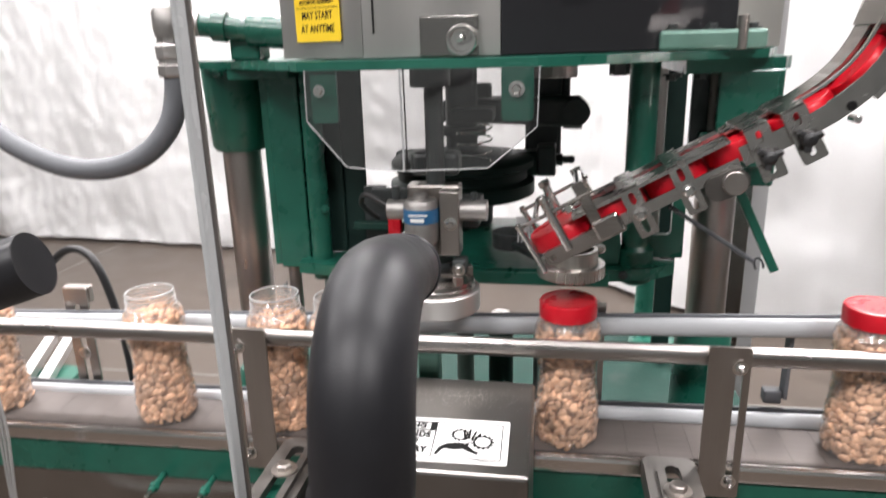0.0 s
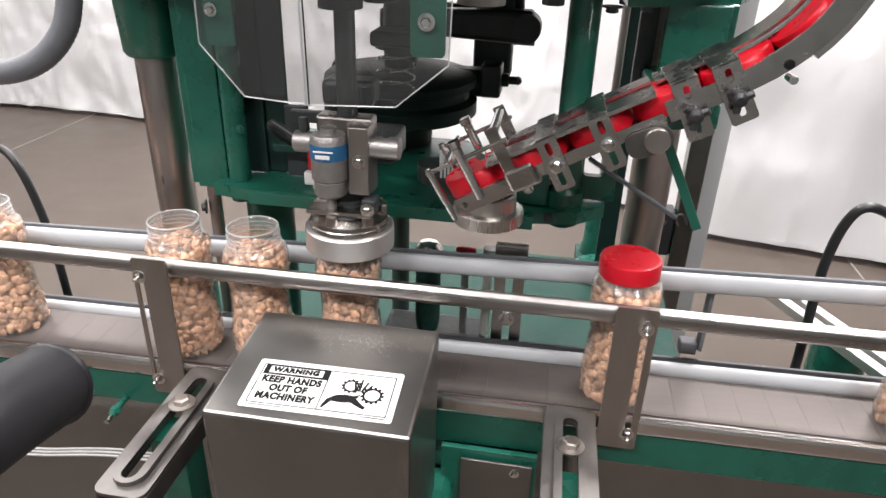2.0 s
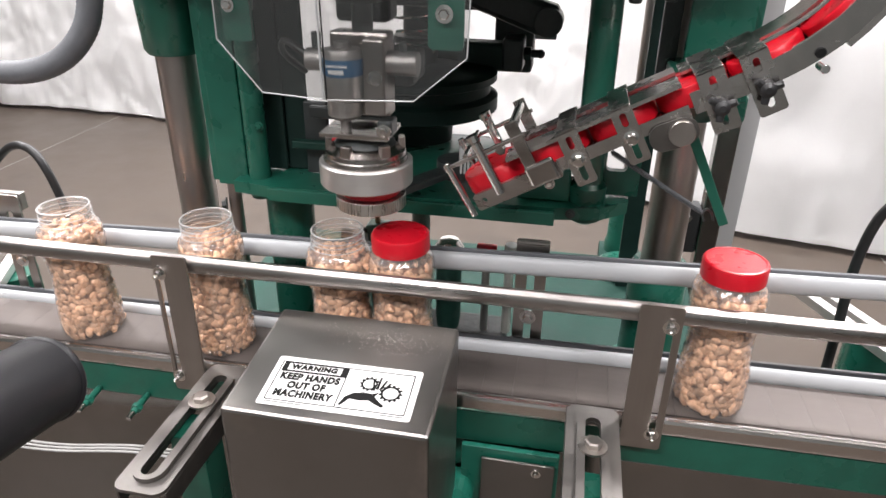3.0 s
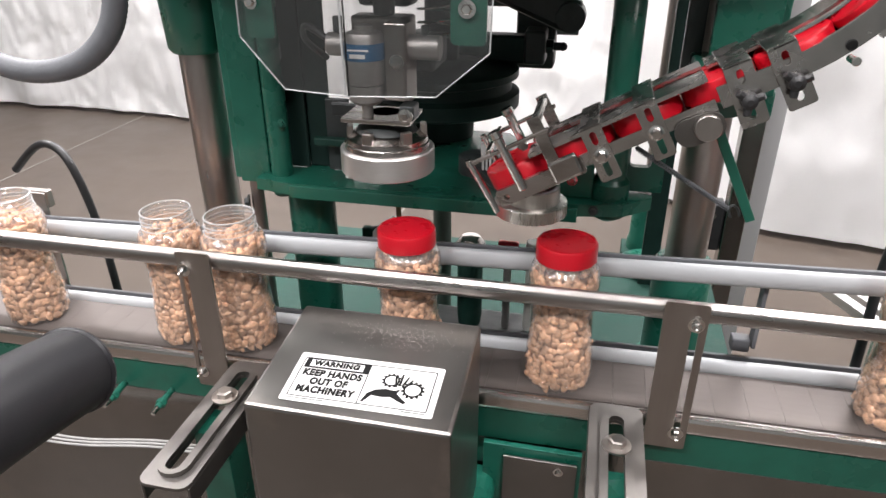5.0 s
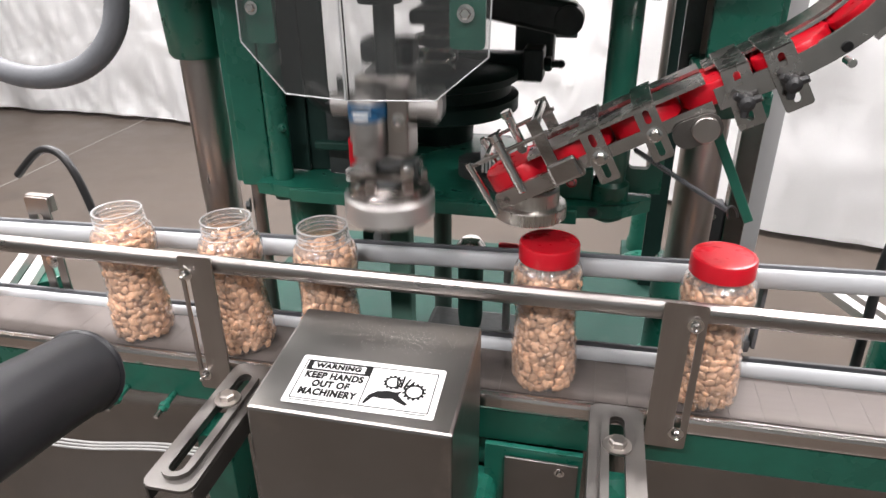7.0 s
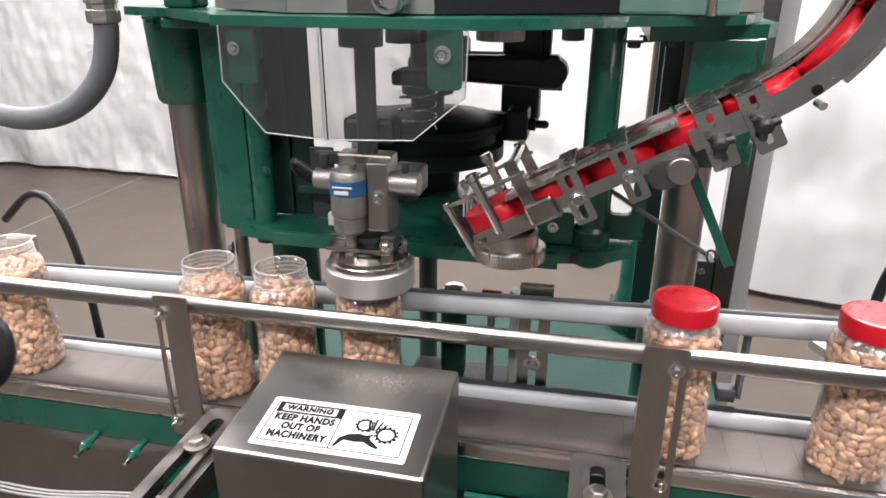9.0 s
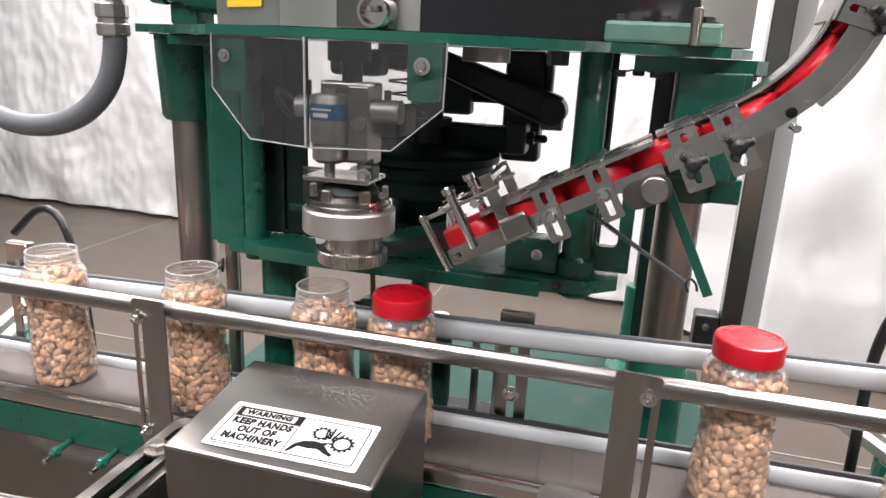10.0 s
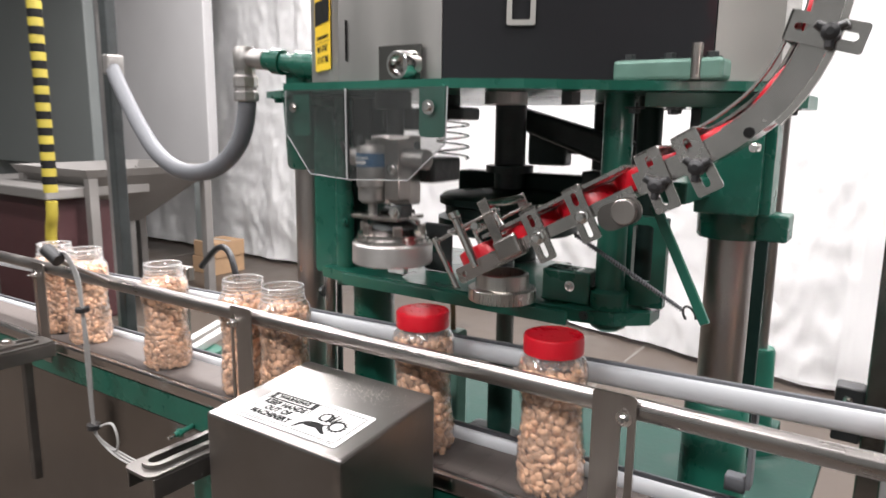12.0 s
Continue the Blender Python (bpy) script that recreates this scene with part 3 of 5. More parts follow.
part("spacer_block", block(0.070, 0.136, 0.925, 0.962, 1.1145, 1.158, 0.003), GREEN, frame_m)
bolt((0.11, 0.925, 1.138), (0, -1, 0), 0.004, CHROME, frame_m)
bolt((0.139, 0.905, 1.108), (0, -1, 0), 0.0035, DARK, frame_m)
bolt((-0.268, 0.914, 1.19), (0, -1, 0), 0.0035, GREEN, frame_m)
part("pedestal", rod((-0.265, 0.98, 0.79), (-0.265, 0.98, 1.095), 0.034, seg=36), GREEN, frame_m, smooth=True)
part("pedestal_rod", rod((-0.335, 0.95, 0.79), (-0.335, 0.95, 1.098), 0.0095), POST, frame_m)
part("pedestal_rod", rod((-0.352, 0.985, 0.79), (-0.352, 0.985, 1.098), 0.0075), DARK, frame_m)
bolt((-0.347, 0.945, 1.06), (-1, -0.4, 0), 0.006, DARK, frame_m)
# tab with the cap screw that carries the clear guard
tab = sheet(rounded(-0.010, 0.024, 1.327, 1.386, 0.005), [], 0.004, None, FRONT)
tab.transform(pose(0, 0.7575, 0))
part("guard_tab", tab, GREEN, frame_m)
tab = sheet(rounded(-0.222, -0.192, 1.325, 1.386, 0.004), [], 0.004, None, FRONT)
tab.transform(pose(0, 0.766, 0))
part("guard_tab", tab, GREEN, frame_m)
bolt((0.0065, 0.753, 1.3605), (0, -1, 0), 0.0048, CHROME, frame_m, "cap_screw")
bolt((-0.2075, 0.753, 1.361), (0, -1, 0), 0.0038, CHROME, frame_m, "cap_screw")
for sx, sy in ((0.185, 0.915), (0.225, 0.94), (0.205, 1.0), (0.335, 1.02)):
    bolt((sx, sy, 1.3645), (0, 0, -1), 0.0065, DARK, frame_m)
part("foot_block", block(-0.385, -0.30, 0.90, 0.96, 1.3675, 1.381, 0.002), GREEN, frame_m)
bolt((-0.40, 0.905, 1.381), (0, 0, -1), 0.007, GREEN, frame_m)

base = thing("base_cabinet", "worn pale-green painted machine base", "machine base")
part("top", block(-0.48, 0.385, 0.90, 1.46, 0.765, 0.779, 0.002), TEAL, base)
part("rear_shelf", block(0.215, 0.300, 1.462, 1.535, 0.745, 0.779, 0.002), TEAL, base)
part("cabinet", block(-0.46, 0.365, 0.92, 1.44, 0.0, 0.764, 0.003), GREEN, base)


# ---- clear guard ----
def guard():
    ob = thing("clear_guard", "clear plastic finger guard screwed to green tabs", "guard")
    out = [(-0.224, 1.383), (-0.225, 1.328), (-0.182, 1.277), (-0.115, 1.273), (-0.024, 1.277), (0.028, 1.321), (0.030, 1.383)]
    bm = sheet(out, [], 0.003, None, FRONT)
    bm.transform(pose(0, 0.754, 0))
    p = part("pane", bm, PLEXI, ob)
    p.visible_shadow = False
    bm = bmesh.new()
    for (xa, za), (xb, zb) in zip(out, out[1:]):
        rod((xa, 0.7555, za), (xb, 0.7555, zb), 0.0008, seg=6, bm=bm, ch=0.0002)
    part("bright_edge", bm, EDGE, ob, "polished bright edge")
    # The pane is flat; bright and black rods paint the fold's glint and shade.
    part("fold", rod((-0.1165, 0.753, 1.274), (-0.1175, 0.753, 1.383), 0.0012, seg=8), EDGE, ob, "bright line standing in for the glint of a fold")
    part("fold", rod((-0.1125, 0.7525, 1.274), (-0.1135, 0.7525, 1.383), 0.0008, seg=8), INK, ob)
    return ob


guard()


# ---- cabinet above the plate ----
def cabinet():
    ob = thing("control_cabinet", "stainless cabinet with smoked window above the green plate", "machine cabinet")
    front = [(-0.292, 0.872), (-0.168, 0.797), (-0.014, 0.808), (0.262, 0.945), (0.325, 0.985), (0.325, 1.09), (-0.292, 1.09)]
    ztop = 2.05
    for k, mat, nm in ((0, CABST, "corner_panel"), (1, CABST, "front_panel"), (2, SMOKE, "smoked_window"), (3, BEIGE, "side_panel"), (4, BEIGE, "side_panel"), (5, SATIN, "back_panel"), (6, SATIN, "side_panel")):
        a, b = Vector(front[k]), Vector(front[(k + 1) % 7])
        d = (b - a)
        bm = block(0.0006, d.length - 0.0006, 0, 0.003, 1.3935, ztop, 0.0006)
        bm.transform(pose(a.x, a.y, 0, 0, 0, math.degrees(math.atan2(d.y, d.x))))
        part(nm, bm, mat, ob)
    part("roof", sheet(front, [], 0.004, None, pose(0, 0, ztop + 0.001)), SATIN, ob)
    part("knob_plate", block(-0.103, -0.038, 0.7985, 0.802, 1.394, 1.436, 0.0008), SATIN, ob)
    bm = lathe([(0.0175, 0), (0.0175, 0.004), (0.0165, 0.010), (0.0165, 0.026), (0.0155, 0.0275), (0.0125, 0.0275), (0.012, 0.014), (0.0, 0.013)], 32, None, between((-0.054, 0.800, 1.412), (-0.054, 0.75, 1.408)))
    k = part("knob", bm, CHROME, ob, "chrome cup knob", True)
    part("knob_pin", rod((-0.054, 0.782, 1.412), (-0.054, 0.766, 1.412), 0.003), CHROME, k)
    part("seam", block(-0.1555, -0.154, 0.795, 0.7985, 1.42, 1.47, 0), INK, ob)
    cap = lathe([(0.008, 0), (0.008, 0.003)], 20, None, between((-0.160, 0.7985, 1.56), (-0.160, 0.79, 1.56)))
    part("key_slot", cap, INK, ob)
    # yellow notice
    lab = part("notice", sheet(rounded(-0.040, 0.040, -0.05, 0.05, 0.002), [], 0.0006), YELLOW, ob, "yellow caution notice with black print")
    lab.matrix_basis = pose(-0.2305, 0.8345, 1.463, 0, 0, -31.2) @ pose(0, -0.0012, 0, 90, 0, 0)
    z = 0.0008
    for t, y, s in (("AUTOMATIC EQUIPMENT", -0.006, 0.0062), ("MAY START", -0.021, 0.0125), ("AT ANYTIME", -0.036, 0.0125)):
        lettering(t, s, pose(0, y, z), INK, lab, squeeze=0.82, bold=0.0002)
    o = part("rule", block(-0.037, 0.037, -0.0125, -0.0118, 0, 0.0002, 0), INK, lab)
    o.matrix_basis = pose(0, 0, z)
    o = part("header_bar", block(-0.037, 0.037, 0.012, 0.044, 0, 0.0002, 0), INK, lab)
    o.matrix_basis = pose(0, 0, z)
    # inner window on the smoked panel
    a, b = Vector(front[2]), Vector(front[3])
    d = b - a
    m = pose(a.x, a.y, 0, 0, 0, math.degrees(math.atan2(d.y, d.x)))
    bm = sheet(rounded(0.075, 0.108, 1.455, 1.50, 0.003), [rounded(0.081, 0.102, 1.461, 1.494, 0.002)], 0.003, None, FRONT)
    bm.transform(m @ pose(0, -0.004, 0))
    part("gauge_frame", bm, BEIGE, ob)
    return ob


cabinet()
drv = thing("cam_housing", "green cast housing bolted on the top plate", "machine housing")
part("body", block(0.165, 0.285, 0.89, 0.93, 1.3925, 1.415, 0.004), PALEGRN, drv)
for sx in (0.18, 0.225, 0.27):
    bolt((sx, 0.905, 1.415), (0, 0, 1), 0.006, DARK, drv)
part("dowel", rod((0.257, 0.893, 1.392), (0.257, 0.893, 1.43), 0.006), STEELV, drv)


# ---- fixed works between the plates ----
works = thing("lever_works", "dark greasy cam shaft, levers and drum", "mechanism")
part("post_sleeve", rod((-0.106, 1.148, 1.235), (-0.106, 1.148, 1.381), 0.026, seg=32), DARK, works, smooth=True)
part("clamp_ring", lathe([(0.027, 1.262), (0.040, 1.263), (0.040, 1.275), (0.027, 1.276)], 32, None, pose(-0.106, 1.148, 0)), DARK, works)
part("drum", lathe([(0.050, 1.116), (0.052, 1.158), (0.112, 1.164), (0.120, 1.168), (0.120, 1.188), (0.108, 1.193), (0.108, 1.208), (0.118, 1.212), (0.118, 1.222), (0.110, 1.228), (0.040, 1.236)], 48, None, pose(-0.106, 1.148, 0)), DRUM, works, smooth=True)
part("slide_column", block(-0.008, 0.056, 1.262, 1.31, 1.20, 1.381, 0.006), DARK, works, "dark cast slide column")
part("cam_carrier", block(-0.15, -0.072, 1.295, 1.33, 1.268, 1.335, 0.006), DARK, works, "dark cast cam carrier")
part("carrier_arm", block(-0.075, -0.005, 1.312, 1.33, 1.29, 1.31, 0.004), DARK, works)
part("rib", block(0.056, 0.070, 1.27, 1.30, 1.295, 1.381, 0.004), DARK, works)
part("hex_nut", rod((0.058, 1.275, 1.275), (0.092, 1.275, 1.275), 0.022, seg=6), HOSE, works, "grey hexagon nut")
part("bush", rod((0.075, 1.26, 1.367), (0.075, 1.26, 1.381), 0.012, seg=6), DARK, works)
part("boss", rod((-0.077, 0.91, 1.357), (-0.077, 0.91, 1.381), 0.020), DARK, works, smooth=True)
part("bush", rod((-0.097, 0.82, 1.360), (-0.097, 0.82, 1.381), 0.0235, seg=30), DARK, works)
part("bush", rod((0.045, 0.86, 1.366), (0.045, 0.86, 1.381), 0.026, seg=30), CASTAL, works, "pale cast boss")
part("bush", rod((0.12, 0.88, 1.366), (0.12, 0.88, 1.381), 0.012, seg=6), DARK, works)
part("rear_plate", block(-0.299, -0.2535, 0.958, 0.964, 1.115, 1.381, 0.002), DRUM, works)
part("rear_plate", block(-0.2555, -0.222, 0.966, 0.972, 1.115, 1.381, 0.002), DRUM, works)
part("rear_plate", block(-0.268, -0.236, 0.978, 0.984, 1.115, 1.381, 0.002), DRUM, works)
part("rear_plate", block(-0.2235, -0.190, 0.955, 0.962, 1.115, 1.215, 0.002), DARK, works)
part("rear_plate", block(-0.165, -0.115, 0.985, 0.991, 1.115, 1.190, 0.002), DARK, works)
part("link", block(-0.235, -0.11, 0.935, 0.947, 1.155, 1.166, 0.002), TEAL, works)
part("link", block(-0.205, -0.15, 0.93, 0.94, 1.20, 1.216, 0.002), DARK, works)
part("valve", block(-0.181, -0.163, 0.92, 0.935, 1.138, 1.180, 0.002), RED, works, "red plastic valve body")
part("valve", block(-0.187, -0.155, 0.918, 0.93, 1.118, 1.136, 0.002), LABELW, works, "pale plastic valve body")
for k in range(5):
    part("comb_tooth", block(0.0 + 0.0045 * k, 0.0025 + 0.0045 * k, 0.898, 0.902, 1.152, 1.172, 0.0004), EDGE, works, "pale plastic teeth")
part("comb_back", block(-0.002, 0.023, 0.902, 0.905, 1.166, 1.186, 0.0008), EDGE, works)

swing = thing("swing_arm", "dark cast swing arm with a grease nipple at its end", "lever")
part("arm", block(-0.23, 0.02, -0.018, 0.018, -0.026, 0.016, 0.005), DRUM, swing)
part("clamp_end", block(0.012, 0.044, -0.024, 0.024, -0.025, 0.025, 0.004), DARK, swing)
bm = rod((0.044, 0, 0), (0.055, 0, 0), 0.011, seg=6)
rod((0.055, 0, 0), (0.066, 0, 0), 0.0062, bm=bm)
bmesh.ops.create_uvsphere(bm, u_segments=12, v_segments=8, radius=0.0068, matrix=Matrix.Translation((0.069, 0, 0)))
part("grease_nipple", bm, BLACK, swing, smooth=True)

spring = thing("compression_spring", "wide steel coil spring on the lever works", "spring")
pts = [(-0.055 + 0.022 * math.cos(a * math.pi / 5), 0.895 + 0.022 * math.sin(a * math.pi / 5), 1.292 + 0.00145 * a) for a in range(36)]
part("coil", pipe(pts, 0.0013, 6, 3), CHROME, spring, smooth=True)
part("spring_cup", block(-0.083, -0.03, 0.878, 0.925, 1.343, 1.36, 0.004), DARK, spring, "dark cast spring seat")

lever = thing("rocker_lever", "dark cast rocker lever", "lever")
lv = block(-0.235, 0.01, -0.018, 0.018, -0.017, 0.017, 0.006)
for v in lv.verts:
    v.co.z *= 1 + 0.55 * max(0, (v.co.x + 0.235) / 0.245)
part("arm", lv, DARK, lever)
part("hub", rod((0, -0.024, 0), (0, 0.024, 0), 0.0225), DARK, lever, smooth=True)

# support column below the works
shaft = thing("main_shaft", "dark steel main shaft between base and lower plate", "shaft")
part("shaft", rod((-0.106, 1.148, 0.779), (-0.106, 1.148, 1.0975), 0.0155), ARMST, shaft, "dull brown steel shaft", True)


# ---- capping head ----
HX, HY = -0.0935, 0.814
head = thing("spindle_unit", "small air cylinder on its spindle mount above the chuck", "air cylinder", m=pose(HX, HY, 1.178))
SH = pose(0, 0, -0.0125)
chuck = thing("capping_chuck", "turned aluminium capping chuck with steel jaws", "chuck", m=pose(HX, HY, 1.178))
bm = lathe([(0.0375, 0.0), (0.0510, 0.0), (0.0525, 0.0015), (0.0525, 0.0255), (0.0510, 0.027), (0.0465, 0.0275), (0.046, 0.016), (0.0375, 0.014)], 64)
part("chuck_ring", bm, ALU, chuck, smooth=True)
bm = lathe([(0.0462, 0.0262), (0.0475, 0.028), (0.0470, 0.033), (0.0455, 0.034), (0.0450, 0.039), (0.0425, 0.040), (0.038, 0.044), (0.030, 0.047), (0.018, 0.048), (0.0, 0.048)], 56)
part("chuck_body", bm, STEEL, chuck, "brushed steel chuck body", True)
part("chuck_cone", lathe([(0.034, 0.0455), (0.030, 0.052), (0.0205, 0.0565), (0.0205, 0.062)], 36), DARK, chuck, "dark oily chuck cone", True)
part("chuck_liner", lathe([(0.0365, 0.025), (0.0372, 0.001), (0.0376, 0.025)], 40), RUBBER, chuck)
for k in range(6):
    a = k * math.pi / 3 + 0.3
    bm = block(-0.006, 0.006, -0.0035, 0.0035, 0.030, 0.052, 0.0015)
    bm.transform(pose(0.0405 * math.cos(a), 0.0405 * math.sin(a), 0, 0, 0, math.degrees(a) + 90))
    part("jaw_ear", bm, STEELV, chuck)
part("neck", rod((0, 0, 0.052), (0, 0, 0.078), 0.018), DARK, head, smooth=True)
part("cross_plate", block(-0.040, 0.036, -0.036, 0.02, 0.073, 0.078, 0.001), STEEL, head, "dark steel cross plate")
bolt((0.032, -0.036, 0.084), (0, -1, 0), 0.0045, CHROME, head)
part("lug", block(0.024, 0.040, -0.034, -0.01, 0.078, 0.094, 0.002), DARK, head)
cyl = part("air_cylinder", lathe([(0.006, 0.078), (0.006, 0.092), (0.014, 0.093), (0.0185, 0.097), (0.0185, 0.112), (0.0175, 0.113), (0.0205, 0.115), (0.0205, 0.160), (0.018, 0.165), (0.009, 0.166), (0.009, 0.172), (0.0, 0.172)], 32, None, pose(-0.013, -0.024, 0)), CASTAL, head, "grey aluminium air cylinder", True)
part("blue_band", lathe([(0.0209, 0.139), (0.0211, 0.1395), (0.0211, 0.1555), (0.0209, 0.156)], 32, None, pose(-0.013, -0.024, 0), close=False), BLUE, cyl, "blue printed band")
part("print_bar", block(-0.022, -0.006, -0.0456, -0.0449, 0.1425, 0.1465, 0), LABELW, cyl)
part("print_bar", block(-0.024, -0.002, -0.0454, -0.0447, 0.1495, 0.1512, 0), LABELW, cyl)
part("mount_plate", block(0.009, 0.032, -0.028, -0.002, 0.098, 0.175, 0.0015), STEELV, head)
bolt((0.022, -0.028, 0.137), (0, -1, 0), 0.0045, CHROME, head)
part("mount_block", block(-0.034, 0.030, -0.004, 0.022, 0.090, 0.178, 0.003), STEELV, head)
part("port_fitting", rod((0.030, -0.012, 0.150), (0.064, -0.012, 0.150), 0.0125), CASTAL, head, smooth=True)
part("port_fitting", rod((-0.034, -0.012, 0.150), (-0.056, -0.012, 0.150), 0.012), CASTAL, head, smooth=True)
part("set_screw", rod((0.048, -0.012, 0.162), (0.048, -0.012, 0.172), 0.004), DARK, head)
part("set_screw", rod((-0.045, -0.012, 0.162), (-0.045, -0.012, 0.178), 0.005), DARK, head)
part("spindle", rod((0, 0.006, 0.178), (0, 0.006, 0.30), 0.0112), DARK, head, "dark steel spindle", True)
part("yoke", block(-0.034, 0.026, 0.018, 0.055, 0.184, 0.213, 0.006), DARK, head, "dark cast yoke arm")
part("yoke", block(0.012, 0.05, 0.02, 0.085, 0.118, 0.150, 0.004), DARK, head)
part("hose_tail", pipe([(-0.05, -0.012, 0.15), (-0.085, 0.0, 0.165), (-0.10, 0.03, 0.145), (-0.088, 0.06, 0.12)], 0.0035), BLACK, head, "black hose", True)

for c in head.children:
    c.matrix_basis = SH @ c.matrix_basis

# ---- transfer arm ----
PIV = (-0.012, 0.945, 1.1445)
arm = thing("lid_transfer_arm", "swinging arm with a bright steel lid carrier", "transfer arm", m=pose(*PIV))
R = 0.149
part("bar", block(0.02, R - 0.03, -0.012, 0.012, -0.008, 0.002, 0.002), DARK, arm)
part("carrier", lathe([(0.030, -0.008), (0.0395, -0.008), (0.0405, -0.007), (0.0405, 0.006), (0.0395, 0.007), (0.0335, 0.0072), (0.0318, 0.008), (0.0312, 0.024), (0.030, 0.025), (0.0265, 0.025), (0.026, 0.010), (0.0, 0.009)], 44, None, pose(R, 0, 0)), CUPST, arm, "polished steel carrier cup", True)
part("hub", rod((0, 0, -0.012), (0, 0, 0.010), 0.026), DARK, arm, smooth=True)


# ---- lid chute ----
PX, PZ = 0.233, 1.2605
CH_Y0, CH_Y1 = 0.772, 0.846
LINE = [(0.022, 1.176), (0.075, 1.205), (0.130, 1.2345), (0.185, 1.2645), (0.240, 1.294), (0.285, 1.317), (0.323, 1.341), (0.353, 1.370), (0.374, 1.408), (0.385, 1.455), (0.390, 1.52), (0.391, 1.60), (0.391, 1.75), (0.391, 1.95)]
def smooth_line(pts, steps=5):
    """A finer line through the same points."""
    q = [Vector(p) for p in pts]
    out = []
    for i in range(len(q) - 1):
        a, b, c, d = q[max(i - 1, 0)], q[i], q[i + 1], q[min(i + 2, len(q) - 1)]
        for k in range(steps):
            t = k / steps
            out.append(0.5 * (2 * b + (c - a) * t + (2 * a - 5 * b + 4 * c - d) * t * t + (3 * b - a - 3 * c + d) * t ** 3))
    return out + [q[-1]]


LINE = smooth_line(LINE)
SEG = [(Vector(b) - Vector(a)).length for a, b in zip(LINE, LINE[1:])]


def along(s):
    """Point and direction on the chute's centre line, s metres from its tip, in x and z."""
    for k, L in enumerate(SEG):
        if s <= L or k == len(SEG) - 1:
            a, b = Vector(LINE[k]), Vector(LINE[k + 1])
            d = (b - a) / L
            if k + 2 < len(LINE):
                d2 = (Vector(LINE[k + 2]) - b).normalized()
                f = max(0, s / L - 0.5)
                d = (d * (1 - f) + d2 * f).normalized()
            return a + (b - a) / L * s, d
        s -= L


def strip(s0, s1, n0, n1, y0, y1, steps=10):
    """A bar that follows the chute from s0 to s1; n: height above the centre line."""
    bm = bmesh.new()
    rows = []
    for i in range(steps + 1):
        p, d = along(s0 + (s1 - s0) * i / steps)
        nrm = Vector((-d.y, d.x))
        q0, q1 = p + nrm * n0, p + nrm * n1
        rows.append([bm.verts.new((q.x, y, q.y)) for q, y in ((q0, y0), (q0, y1), (q1, y1), (q1, y0))])
    for a, b in zip(rows, rows[1:]):
        for k in range(4):
            bm.faces.new((a[k], a[(k + 1) % 4], b[(k + 1) % 4], b[k]))
    bm.faces.new(rows[0][::-1])
    bm.faces.new(rows[-1])
    bmesh.ops.recalc_face_normals(bm, faces=bm.faces[:])
    return bm


nose = thing("chute_nose", "hinged stainless chute nose with release gate and slotted straps", "lid chute", m=pose(PX, 0, PZ))
INV = pose(-PX, 0, -PZ)


def nosepart(name, bm, mat, label="", smooth=False):
    bm.transform(INV)
    return part(name, bm, mat, nose, label, smooth)


def fixedpart(name, bm, mat, parent, label="", smooth=False):
    return part(name, bm, mat, parent, label, smooth)


chute = thing("lid_chute", "curved stainless lid chute filled with red lids", "lid chute")


def channel(put, s0, s1, steps, low_front):
    put("floor_strip", strip(s0, s1, -0.0135, -0.0118, CH_Y0 + 0.004, CH_Y1, steps), CHUTEST)
    put("rear_wall", strip(s0, s1, -0.0135, 0.016, CH_Y1 + 0.0005, CH_Y1 + 0.003, steps), CHUTEST)
    put("front_wall", strip(s0, s1, -0.0185, low_front, CH_Y0 + 0.0005, CH_Y0 + 0.003, steps), CHUTEST)
    put("top_strip", strip(s0, s1, 0.0128, 0.016, CH_Y0 + 0.0035, CH_Y0 + 0.034, steps), CHUTEST)
    put("front_lip", strip(s0, s1, 0.0120, 0.016, CH_Y0 + 0.0005, CH_Y0 + 0.003, steps), CHUTEST)
    put("top_strip", strip(s0, s1, 0.0128, 0.016, CH_Y1 - 0.022, CH_Y1, steps), CHUTEST)


channel(nosepart, 0.060, 0.240, 8, -0.0055)
FIXED = lambda n, bm_, mt, label="": fixedpart(n, bm_, mt, chute, label)
FIXED("floor_strip", strip(0.244, 0.93, -0.0135, -0.0118, CH_Y0 + 0.004, CH_Y1, 40), CHUTEST)
FIXED("rear_wall", strip(0.244, 0.93, -0.0135, 0.0165, CH_Y1 + 0.0005, CH_Y1 + 0.003, 40), CHUTEST)
FIXED("rear_lip", strip(0.244, 0.93, 0.0135, 0.0165, CH_Y1 - 0.034, CH_Y1, 40), CHUTEST)
FIXED("front_wall", strip(0.244, 0.93, -0.0172, 0.004, CH_Y0 + 0.0005, CH_Y0 + 0.003, 44), CHUTEST)
FIXED("rear_edge", strip(0.372, 0.93, -0.0232, -0.0176, CH_Y0 + 0.001, CH_Y0 + 0.010, 40), EDGEST, "bright rolled outer edge")
FIXED("edge_roll", strip(0.336, 0.93, 0.0042, 0.0052, CH_Y0 - 0.0002, CH_Y0 + 0.0035, 40), EDGEST)
FIXED("guide_wire", strip(0.318, 0.44, 0.0172, 0.0195, CH_Y0 + 0.012, CH_Y0 + 0.018, 16), EDGEST, "thin bright guide strip")


